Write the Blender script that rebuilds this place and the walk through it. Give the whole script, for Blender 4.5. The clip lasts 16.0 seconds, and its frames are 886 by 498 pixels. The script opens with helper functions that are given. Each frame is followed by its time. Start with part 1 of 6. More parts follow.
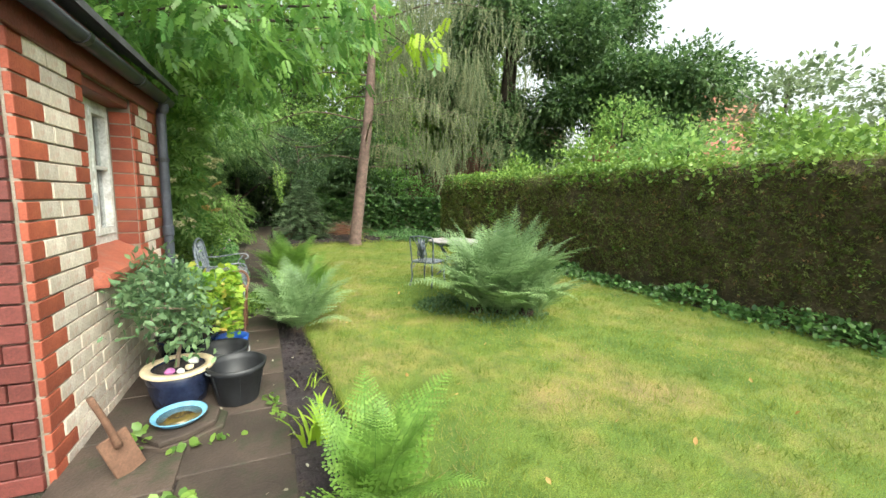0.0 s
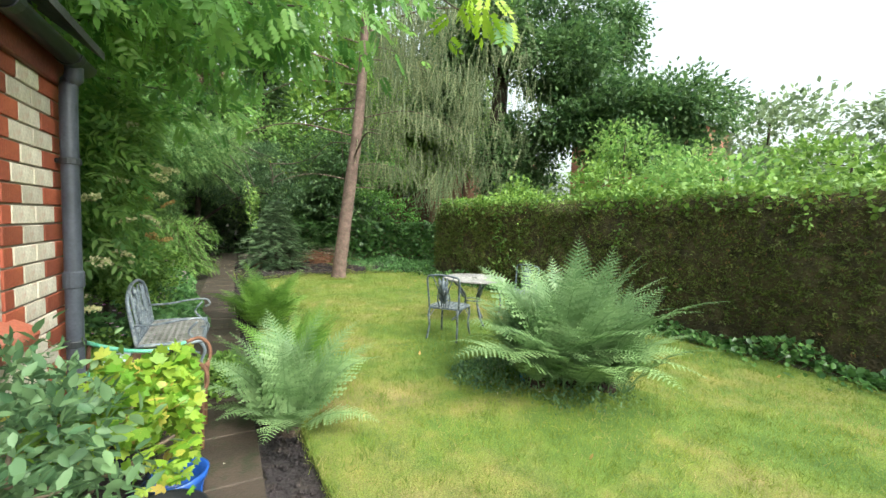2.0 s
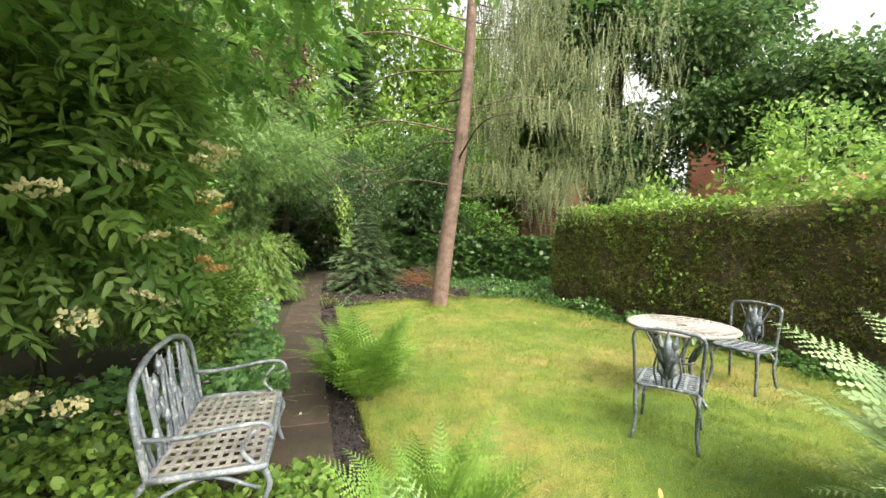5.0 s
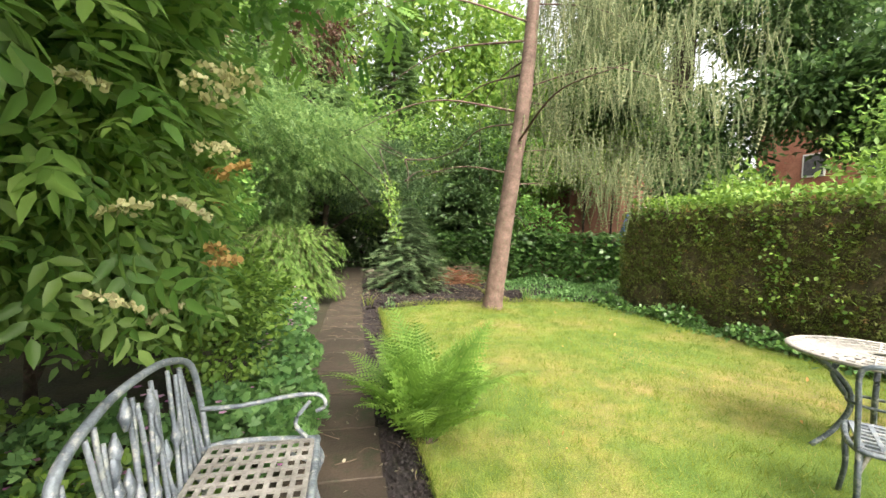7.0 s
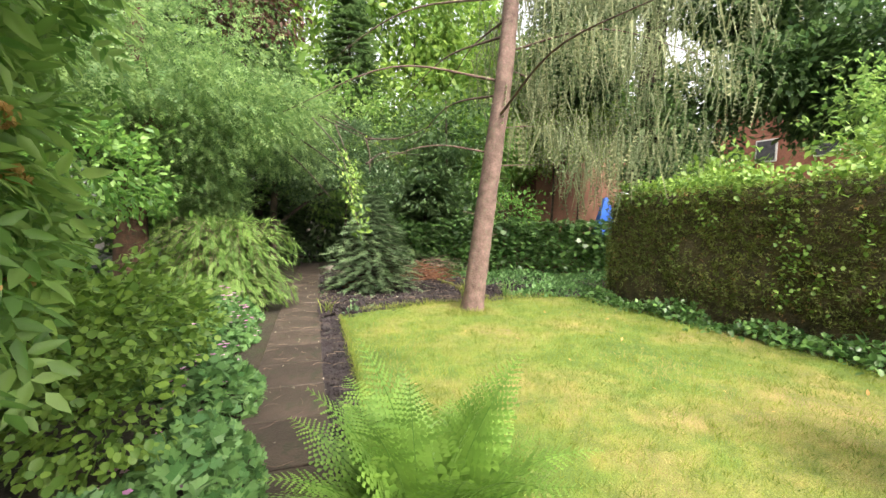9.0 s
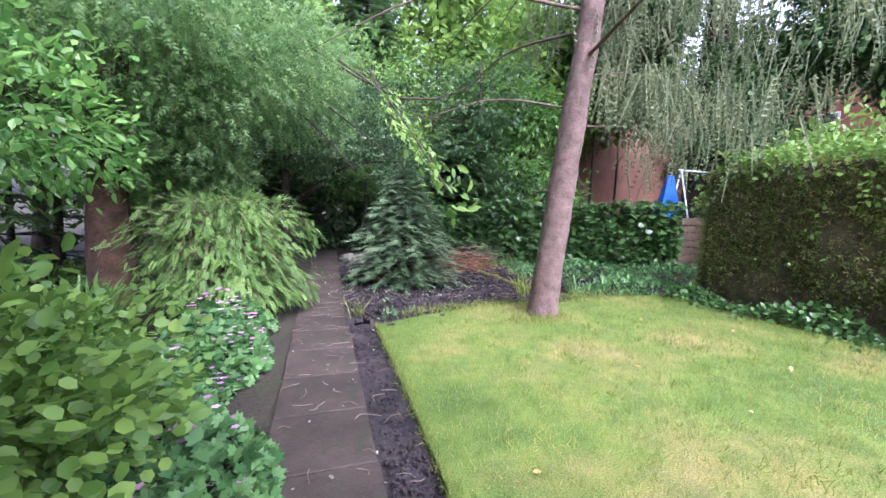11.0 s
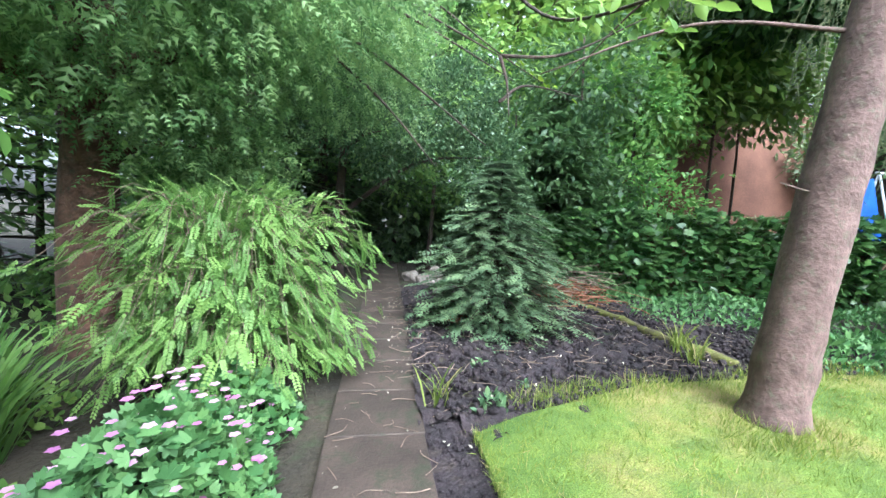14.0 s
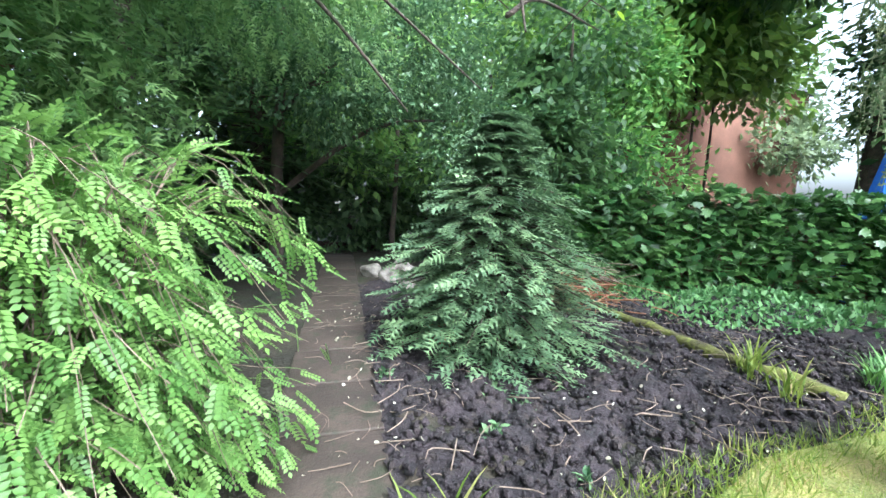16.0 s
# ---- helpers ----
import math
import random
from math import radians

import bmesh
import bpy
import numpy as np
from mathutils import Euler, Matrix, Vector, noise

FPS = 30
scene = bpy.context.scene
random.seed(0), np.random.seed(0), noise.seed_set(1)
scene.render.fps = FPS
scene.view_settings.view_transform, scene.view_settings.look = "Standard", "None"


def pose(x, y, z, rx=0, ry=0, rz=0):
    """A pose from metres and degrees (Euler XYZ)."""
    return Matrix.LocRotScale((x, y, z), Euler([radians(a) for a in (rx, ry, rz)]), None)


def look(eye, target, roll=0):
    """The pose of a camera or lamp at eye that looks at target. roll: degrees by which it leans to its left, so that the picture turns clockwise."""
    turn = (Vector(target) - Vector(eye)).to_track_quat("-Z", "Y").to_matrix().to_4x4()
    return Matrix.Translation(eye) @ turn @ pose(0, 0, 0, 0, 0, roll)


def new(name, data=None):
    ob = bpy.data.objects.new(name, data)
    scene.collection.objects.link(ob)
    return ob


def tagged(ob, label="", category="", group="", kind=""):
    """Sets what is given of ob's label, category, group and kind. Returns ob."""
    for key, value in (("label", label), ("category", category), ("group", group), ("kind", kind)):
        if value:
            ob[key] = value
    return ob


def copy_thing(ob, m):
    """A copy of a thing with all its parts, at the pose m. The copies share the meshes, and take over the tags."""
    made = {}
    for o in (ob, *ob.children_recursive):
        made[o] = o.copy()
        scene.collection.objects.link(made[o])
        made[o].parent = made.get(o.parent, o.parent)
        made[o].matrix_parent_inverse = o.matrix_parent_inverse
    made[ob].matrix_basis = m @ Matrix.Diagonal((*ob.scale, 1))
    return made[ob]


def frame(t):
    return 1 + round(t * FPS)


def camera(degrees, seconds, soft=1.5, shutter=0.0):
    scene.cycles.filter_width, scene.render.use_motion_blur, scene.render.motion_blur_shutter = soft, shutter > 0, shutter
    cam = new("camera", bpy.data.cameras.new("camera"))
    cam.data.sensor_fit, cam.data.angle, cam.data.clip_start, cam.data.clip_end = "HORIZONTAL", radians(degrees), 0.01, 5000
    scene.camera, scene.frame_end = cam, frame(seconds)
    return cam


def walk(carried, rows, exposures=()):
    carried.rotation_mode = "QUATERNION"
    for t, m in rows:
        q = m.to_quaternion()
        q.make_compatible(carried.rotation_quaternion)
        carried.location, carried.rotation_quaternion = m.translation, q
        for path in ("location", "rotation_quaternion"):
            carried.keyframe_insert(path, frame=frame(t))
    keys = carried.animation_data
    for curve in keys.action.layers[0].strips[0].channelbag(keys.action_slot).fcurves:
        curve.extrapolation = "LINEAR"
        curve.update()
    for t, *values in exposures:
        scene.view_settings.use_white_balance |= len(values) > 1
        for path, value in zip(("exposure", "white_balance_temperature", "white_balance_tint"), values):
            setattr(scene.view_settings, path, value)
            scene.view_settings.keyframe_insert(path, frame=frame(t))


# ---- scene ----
cam = camera(96.3, 16.0)
PATH = [
    (0, (1.016, 0.843, 1.568), (2.052, 2.534, 1.306), 1.2),
    (0.5, (1.038, 1.159, 1.549), (1.955, 2.932, 1.416), 0.4),
    (1, (1.111, 1.665, 1.547), (1.923, 3.476, 1.296), 3.1),
    (1.5, (1.128, 2.048, 1.527), (2.161, 3.758, 1.431), 2.0),
    (2, (1.139, 2.576, 1.593), (2.311, 4.191, 1.456), 2.0),
    (2.5, (1.217, 3.066, 1.542), (2.367, 4.696, 1.394), 1.0),
    (3, (1.259, 3.495, 1.517), (2.417, 5.111, 1.295), 2.6),
    (3.5, (1.303, 3.866, 1.521), (2.342, 5.559, 1.295), 3.1),
    (4, (1.431, 4.2, 1.527), (2.36, 5.963, 1.369), 2.2),
    (4.5, (1.468, 4.549, 1.514), (2.407, 6.312, 1.428), 1.7),
    (5, (1.45, 4.873, 1.553), (2.302, 6.68, 1.479), 1.4),
    (5.2, (1.454, 4.946, 1.541), (2.216, 6.793, 1.467), 1.0),
    (7.5, (1.501, 6.18, 1.449), (2.147, 8.07, 1.354), 2.6),
    (8, (1.517, 6.416, 1.458), (1.993, 8.352, 1.3), 0.7),
    (8.5, (1.713, 6.688, 1.443), (2.417, 8.541, 1.179), 2.2),
    (9, (1.7, 7.007, 1.459), (2.58, 8.799, 1.324), 1.0),
    (9.2, (1.724, 7.168, 1.472), (2.584, 8.971, 1.391), 0.4),
    (11.3, (1.742, 8.85, 1.376), (2.581, 10.652, 1.154), 1.1),
    (11.5, (1.768, 8.974, 1.383), (2.611, 10.782, 1.242), 0.4),
    (12, (1.888, 9.381, 1.335), (2.625, 11.234, 1.174), 1.3),
    (12.5, (1.964, 9.676, 1.305), (2.667, 11.545, 1.189), 2.8),
    (13, (1.947, 10.11, 1.353), (2.606, 11.996, 1.266), 2.9),
    (13.5, (2.003, 10.472, 1.299), (2.595, 12.378, 1.158), 2.0),
    (14, (2.012, 10.826, 1.35), (2.594, 12.731, 1.174), 2.4),
    (14.5, (1.986, 11.259, 1.321), (2.653, 13.135, 1.132), 2.8),
    (15, (2.052, 11.616, 1.316), (2.843, 13.444, 1.135), 1.9),
    (15.5, (2.215, 11.973, 1.249), (2.917, 13.836, 1.067), -0.6),
    (16, (2.283, 12.308, 1.273), (3.064, 14.132, 1.023), 2.1),
]
EXPO = [(0.0, 1.15, 6700, 1), (3.5, 1.3, 6300, -5), (5.0, 1.5, 7300, 5), (8.5, 1.7, 7200, 9), (11.5, 1.65, 5200, 30), (14.0, 1.9, 5350, 9), (16.0, 2.1, 5350, 5)]
walk(cam, [(t, look(eye, target, roll)) for t, eye, target, roll in PATH], EXPO)

# ---- world and sun ----
world = bpy.data.worlds.new("overcast_sky")
scene.world = world
world.use_nodes = True
wn = world.node_tree
sky = wn.nodes.new("ShaderNodeTexSky")
sky.sky_type = 'NISHITA'
sky.sun_disc = False
sky.sun_elevation = radians(48)
sky.sun_rotation = radians(173)
sky.air_density, sky.dust_density, sky.ozone_density = 1.0, 6.0, 1.0
grey = wn.nodes.new("ShaderNodeHueSaturation")
grey.inputs["Saturation"].default_value, grey.inputs["Value"].default_value = 0.3, 1.35
wn.links.new(sky.outputs[0], grey.inputs["Color"])
wn.links.new(grey.outputs[0], wn.nodes["Background"].inputs[0])
wn.nodes["Background"].inputs[1].default_value = 0.15

sun_data = bpy.data.lights.new("sun", 'SUN')
sun_data.energy, sun_data.angle, sun_data.color = 1.5, radians(40), (1.0, 0.96, 0.9)
sun = new("sun", sun_data)
sun.matrix_world = look((6, -9, 17), (4, 7, 0))

# ---- materials ----


def nodes_of(name):
    m = bpy.data.materials.new(name)
    m.use_nodes = True
    t = m.node_tree
    return m, t, t.nodes["Principled BSDF"]


def noise_node(t, scale, detail=5.0, rough=0.6, coord="Object"):
    tc = t.nodes.new("ShaderNodeTexCoord")
    n = t.nodes.new("ShaderNodeTexNoise")
    n.inputs["Scale"].default_value, n.inputs["Detail"].default_value, n.inputs["Roughness"].default_value = scale, detail, rough
    t.links.new(tc.outputs[coord], n.inputs["Vector"])
    return n


def ramp(t, fac, stops):
    r = t.nodes.new("ShaderNodeValToRGB")
    els = r.color_ramp.elements
    while len(els) < len(stops):
        els.new(0.5)
    for e, (p, c) in zip(els, stops):
        e.position, e.color = p, (*c, 1)
    t.links.new(fac, r.inputs[0])
    return r


def mixed(t, fac, a, b, blend='MIX'):
    m = t.nodes.new("ShaderNodeMixRGB")
    m.blend_type = blend
    for sock, v in zip(m.inputs, (fac, a, b)):
        if isinstance(v, (float, int)):
            sock.default_value = v
        elif isinstance(v, tuple):
            sock.default_value = (*v, 1)
        else:
            t.links.new(v, sock)
    return m


def surface(name, dark, light, scale, fine=60.0, rough=0.85, bump=0.3, stain=None, metal=0.0, vary=0.0, coord="Object", lo=0.35, hi=0.68, dist=0.02):
    """A weathered surface: coarse tone, fine grain, optional stain colour, per-object tone."""
    m, t, p = nodes_of(name)
    big = noise_node(t, scale, coord=coord)
    small = noise_node(t, fine, 3.0, coord=coord)
    col = ramp(t, big.outputs[0], [(lo, dark), (hi, light)])
    grain = ramp(t, small.outputs[0], [(0.3, (0.55, 0.55, 0.55)), (0.7, (1.15, 1.15, 1.15))])
    out = mixed(t, 0.6, col.outputs[0], grain.outputs[0], 'MULTIPLY')
    if stain:
        st = noise_node(t, scale * 2.7, 8.0, 0.7, coord=coord)
        mask = ramp(t, st.outputs[0], [(0.52, (0, 0, 0)), (0.66, (1, 1, 1))])
        out = mixed(t, mask.outputs[0], out.outputs[0], stain)
    if vary:
        info = t.nodes.new("ShaderNodeObjectInfo")
        vr = ramp(t, info.outputs["Random"], [(0, (1 - vary,) * 3), (1, (1 + vary * 0.5,) * 3)])
        out = mixed(t, 1.0, out.outputs[0], vr.outputs[0], 'MULTIPLY')
    t.links.new(out.outputs[0], p.inputs["Base Color"])
    p.inputs["Roughness"].default_value, p.inputs["Metallic"].default_value = rough, metal
    b = t.nodes.new("ShaderNodeBump")
    b.inputs["Strength"].default_value, b.inputs["Distance"].default_value = bump, dist
    t.links.new(small.outputs[0], b.inputs["Height"])
    t.links.new(b.outputs[0], p.inputs["Normal"])
    return m


def leafy(name, a, b, through_light=0.35, rough=0.5, patch=2.0, c=None):
    """Leaf material: tone attribute per leaf, patches over the plant, light passing through."""
    m, t, p = nodes_of(name)
    at = t.nodes.new("ShaderNodeAttribute")
    at.attribute_name = "tone"
    stops = [(0.1, a), (0.85, b)] + ([(0.97, c)] if c else [])
    col = ramp(t, at.outputs["Fac"], stops)
    n = noise_node(t, patch, 3.0)
    pr = ramp(t, n.outputs[0], [(0.3, (0.7, 0.75, 0.7)), (0.7, (1.2, 1.15, 1.0))])
    out = mixed(t, 0.8, col.outputs[0], pr.outputs[0], 'MULTIPLY')
    t.links.new(out.outputs[0], p.inputs["Base Color"])
    p.inputs["Roughness"].default_value = rough
    tr = t.nodes.new("ShaderNodeBsdfTranslucent")
    t.links.new(out.outputs[0], tr.inputs[0])
    mx = t.nodes.new("ShaderNodeMixShader")
    mx.inputs[0].default_value = through_light
    t.links.new(p.outputs[0], mx.inputs[1])
    t.links.new(tr.outputs[0], mx.inputs[2])
    t.links.new(mx.outputs[0], t.nodes["Material Output"].inputs[0])
    return m


M_RED = surface("red_brick", (0.26, 0.055, 0.03), (0.4, 0.1, 0.05), 5, 90, 0.7, 0.25, vary=0.35)
M_REDD = surface("maroon_brick", (0.1, 0.025, 0.022), (0.19, 0.05, 0.04), 5, 90, 0.55, 0.25, vary=0.3)
M_CREAM = surface("cream_brick", (0.52, 0.43, 0.34), (0.72, 0.65, 0.56), 6, 70, 0.85, 0.2, stain=(0.5, 0.36, 0.29), vary=0.25)
M_MORTAR = surface("old_mortar", (0.22, 0.18, 0.14), (0.36, 0.31, 0.26), 9, 120, 0.95, 0.5)
M_SILL = surface("red_painted_sill", (0.3, 0.075, 0.045), (0.42, 0.13, 0.08), 4, 60, 0.55, 0.15, stain=(0.3, 0.13, 0.1))
M_BOARD = surface("dark_red_board", (0.13, 0.03, 0.025), (0.2, 0.05, 0.04), 4, 50, 0.5, 0.2)
M_WHITE = surface("peeling_white_paint", (0.6, 0.6, 0.57), (0.8, 0.8, 0.78), 6, 50, 0.5, 0.2, stain=(0.42, 0.4, 0.36))
M_BLIND = surface("white_blind", (0.62, 0.63, 0.63), (0.74, 0.75, 0.75), 3, 200, 0.8, 0.1)
M_BLACKP = surface("black_gutter_plastic", (0.012, 0.014, 0.016), (0.03, 0.034, 0.04), 5, 60, 0.4, 0.05)
M_PIPE = surface("grey_drainpipe", (0.035, 0.04, 0.055), (0.065, 0.072, 0.095), 4, 60, 0.4, 0.05)
M_SLATE = surface("roof_slate", (0.05, 0.05, 0.055), (0.1, 0.1, 0.11), 5, 50, 0.7, 0.3)
M_SLAB = surface("dirty_paving", (0.035, 0.024, 0.018), (0.085, 0.06, 0.046), 2.2, 55, 0.75, 0.45, stain=(0.03, 0.034, 0.016), vary=0.2, coord="Object")
M_SOIL = surface("dark_soil", (0.014, 0.01, 0.012), (0.048, 0.034, 0.038), 3, 38, 0.95, 1.0, stain=(0.055, 0.04, 0.034), dist=0.05)
M_EARTH = surface("woodland_earth", (0.02, 0.018, 0.011), (0.06, 0.045, 0.028), 1.2, 30, 0.95, 0.9, stain=(0.03, 0.045, 0.014), dist=0.04)
M_BARK = surface("pinkish_larch_bark", (0.08, 0.048, 0.04), (0.185, 0.118, 0.1), 7, 30, 0.9, 0.9, stain=(0.11, 0.095, 0.065), dist=0.012)
M_DARKBARK = surface("dark_bark", (0.035, 0.025, 0.02), (0.09, 0.06, 0.045), 6, 34, 0.95, 0.9, stain=(0.035, 0.045, 0.02), dist=0.03)
M_TWIG = surface("dry_twigs", (0.12, 0.085, 0.06), (0.28, 0.21, 0.16), 4, 60, 0.9, 0.3)
M_RUST = surface("rusty_brushwood", (0.16, 0.07, 0.035), (0.34, 0.16, 0.085), 4, 60, 0.9, 0.3)
M_MOSS = surface("mossy_log", (0.05, 0.035, 0.02), (0.15, 0.16, 0.03), 4, 45, 0.95, 0.8, stain=(0.18, 0.2, 0.03))
M_METAL = surface("weathered_cast_metal", (0.11, 0.135, 0.175), (0.3, 0.335, 0.39), 9, 70, 0.5, 0.25, metal=0.25, stain=(0.42, 0.43, 0.43))
M_METALD = surface("dark_blue_cast_metal", (0.05, 0.065, 0.085), (0.15, 0.18, 0.22), 9, 70, 0.45, 0.25, metal=0.25, stain=(0.3, 0.31, 0.31))
M_TOP = surface("lichened_cast_metal", (0.2, 0.19, 0.185), (0.38, 0.36, 0.35), 8, 60, 0.6, 0.3, stain=(0.22, 0.2, 0.19))
M_NAVY = surface("navy_glaze", (0.01, 0.014, 0.035), (0.025, 0.035, 0.075), 6, 40, 0.2, 0.1)
M_RIM = surface("cream_glaze", (0.48, 0.38, 0.24), (0.66, 0.55, 0.38), 8, 60, 0.35, 0.1)
M_RUBBER = surface("black_rubber", (0.009, 0.01, 0.012), (0.022, 0.024, 0.028), 6, 60, 0.5, 0.1)
M_BLUE = surface("blue_plastic", (0.015, 0.07, 0.35), (0.03, 0.13, 0.5), 3, 60, 0.35, 0.05)
M_DISH = surface("pale_blue_enamel", (0.1, 0.3, 0.47), (0.2, 0.42, 0.58), 8, 60, 0.25, 0.1)
M_WATER = surface("murky_water", (0.05, 0.035, 0.008), (0.11, 0.08, 0.02), 5, 20, 0.08, 0.02)
M_STONE = surface("grey_stone", (0.14, 0.12, 0.1), (0.32, 0.29, 0.25), 5, 50, 0.9, 0.6)
M_PLANK = surface("old_brown_plank", (0.1, 0.05, 0.03), (0.2, 0.105, 0.065), 4, 50, 0.8, 0.4, vary=0.2)
M_FENCE = surface("weathered_fence_board", (0.11, 0.07, 0.045), (0.22, 0.15, 0.1), 4, 50, 0.9, 0.4, vary=0.2)
M_GREENT = surface("green_painted_tube", (0.08, 0.36, 0.24), (0.18, 0.5, 0.36), 9, 60, 0.45, 0.15, stain=(0.28, 0.42, 0.34))
M_RUSTT = surface("rusted_tube", (0.1, 0.045, 0.025), (0.22, 0.1, 0.06), 12, 60, 0.85, 0.4)
M_GREYB = surface("grey_board", (0.26, 0.3, 0.33), (0.45, 0.5, 0.54), 4, 60, 0.6, 0.2)
M_TERRA = surface("terracotta", (0.24, 0.08, 0.045), (0.36, 0.14, 0.08), 6, 60, 0.8, 0.2)
M_FAR = surface("far_brick", (0.28, 0.11, 0.07), (0.42, 0.19, 0.13), 0.8, 14, 0.9, 0.3)
M_FARB = surface("far_brown_brick", (0.11, 0.048, 0.03), (0.2, 0.095, 0.06), 0.8, 14, 0.9, 0.3)
M_REDBARK = surface("reddish_yew_bark", (0.06, 0.03, 0.02), (0.17, 0.09, 0.06), 5, 34, 0.95, 0.9, stain=(0.05, 0.045, 0.025), dist=0.03)
M_GALV = surface("galvanised_pole", (0.4, 0.43, 0.46), (0.6, 0.63, 0.66), 6, 60, 0.4, 0.1, metal=0.3)
M_FLOOR_DARK = surface("interior_dark", (0.05, 0.05, 0.05), (0.09, 0.085, 0.08), 3, 40, 0.9, 0.1)

M_GLASS, gt, gp = nodes_of("window_glass")
gp.inputs["Base Color"].default_value = (0.8, 0.85, 0.85, 1)
gp.inputs["Roughness"].default_value = 0.03
gp.inputs["Transmission Weight"].default_value = 1.0
gp.inputs["IOR"].default_value = 1.45

M_FERN = leafy("fern_green", (0.15, 0.26, 0.11), (0.3, 0.43, 0.22), 0.4, 0.5)
M_FERNY = leafy("young_fern", (0.12, 0.25, 0.045), (0.25, 0.42, 0.09), 0.4, 0.5)
M_HEDGE = leafy("clipped_hedge", (0.11, 0.145, 0.035), (0.25, 0.28, 0.085), 0.4, 0.7, 0.7, c=(0.3, 0.18, 0.085))
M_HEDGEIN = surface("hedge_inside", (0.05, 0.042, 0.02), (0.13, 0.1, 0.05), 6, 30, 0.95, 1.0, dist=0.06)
M_LIGHT = leafy("light_green_leaf", (0.1, 0.2, 0.04), (0.24, 0.38, 0.08), 0.4, 0.5)
M_ELDER = leafy("elder_leaf", (0.13, 0.27, 0.07), (0.3, 0.46, 0.14), 0.58, 0.42)
M_ROWAN = leafy("pinnate_leaf", (0.09, 0.22, 0.055), (0.22, 0.4, 0.1), 0.5, 0.4)
M_SUNNY = leafy("sunlit_leaf", (0.22, 0.4, 0.03), (0.4, 0.56, 0.06), 0.5, 0.45)
M_YEW = leafy("yew_leaf", (0.11, 0.215, 0.075), (0.27, 0.41, 0.165), 0.55, 0.5)
M_SPRUCE = leafy("spruce_needles", (0.08, 0.14, 0.075), (0.18, 0.27, 0.14), 0.3, 0.6)
M_DARKC = leafy("dark_conifer", (0.05, 0.1, 0.04), (0.14, 0.23, 0.09), 0.4, 0.6)
M_LARCH = leafy("larch_needles", (0.11, 0.15, 0.075), (0.24, 0.27, 0.15), 0.4, 0.7)
M_BIGTREE = leafy("broad_crown", (0.05, 0.11, 0.045), (0.14, 0.24, 0.085), 0.45, 0.5, 0.4)
M_FARLIGHT = leafy("far_light_crown", (0.11, 0.22, 0.045), (0.26, 0.4, 0.085), 0.5, 0.5, 0.4)
# Distance haze is put into these paler, greyer leaf tones.
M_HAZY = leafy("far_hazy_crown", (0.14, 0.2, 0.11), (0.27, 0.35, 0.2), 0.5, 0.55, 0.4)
M_COPPER = leafy("copper_leaf", (0.06, 0.03, 0.025), (0.13, 0.065, 0.045), 0.35, 0.55)
M_IVY = leafy("ivy_leaf", (0.045, 0.115, 0.035), (0.13, 0.25, 0.075), 0.35, 0.3)
M_HOLLY = leafy("holly_leaf", (0.06, 0.12, 0.06), (0.15, 0.24, 0.12), 0.35, 0.22)
M_LONI = leafy("arching_shrub_leaf", (0.105, 0.21, 0.048), (0.24, 0.39, 0.11), 0.42, 0.5)
M_GERAN = leafy("geranium_leaf", (0.06, 0.16, 0.05), (0.15, 0.29, 0.1), 0.3, 0.55)
M_POTLEAF = leafy("blue_green_leaf", (0.08, 0.16, 0.08), (0.19, 0.3, 0.15), 0.4, 0.5)
M_MAPLE = leafy("maple_leaf", (0.14, 0.3, 0.03), (0.34, 0.46, 0.06), 0.45, 0.5, c=(0.55, 0.42, 0.12))
M_PINK = leafy("pink_petal", (0.5, 0.18, 0.46), (0.66, 0.38, 0.64), 0.3, 0.6)
M_CREAMF = leafy("cream_umbel", (0.5, 0.47, 0.27), (0.72, 0.68, 0.45), 0.3, 0.7)
M_TANF = leafy("faded_umbel", (0.42, 0.24, 0.09), (0.58, 0.38, 0.16), 0.3, 0.7)
M_WHITEF = leafy("white_leaf_litter", (0.22, 0.2, 0.16), (0.5, 0.47, 0.4), 0.2, 0.7)
M_BLADE = leafy("grass_blade", (0.13, 0.2, 0.03), (0.29, 0.34, 0.07), 0.5, 0.6, 0.9, c=(0.46, 0.37, 0.18))
M_STRAP = leafy("strap_leaf", (0.08, 0.18, 0.04), (0.18, 0.32, 0.08), 0.35, 0.5)

# Lawn turf: green and straw-coloured patches at two scales.
M_LAWN, lt, lp = nodes_of("lawn_turf")
ln1, ln2, ln3 = noise_node(lt, 0.55, 5.0, 0.65), noise_node(lt, 3.4, 6.0, 0.7), noise_node(lt, 90.0, 3.0)
lc1 = ramp(lt, ln1.outputs[0], [(0.36, (0.085, 0.16, 0.018)), (0.48, (0.15, 0.225, 0.03)), (0.57, (0.25, 0.25, 0.06)), (0.68, (0.33, 0.26, 0.1))])
lc2 = ramp(lt, ln2.outputs[0], [(0.3, (0.55, 0.66, 0.6)), (0.52, (1, 1, 1)), (0.72, (1.35, 1.18, 1.2))])
lc3 = ramp(lt, ln3.outputs[0], [(0.3, (0.5, 0.5, 0.5)), (0.7, (1.2, 1.2, 1.2))])
lmx = mixed(lt, 1.0, mixed(lt, 1.0, lc1.outputs[0], lc2.outputs[0], 'MULTIPLY').outputs[0], lc3.outputs[0], 'MULTIPLY')
lt.links.new(lmx.outputs[0], lp.inputs["Base Color"])
lp.inputs["Roughness"].default_value = 0.9
lb = lt.nodes.new("ShaderNodeBump")
lb.inputs["Strength"].default_value, lb.inputs["Distance"].default_value = 0.8, 0.03
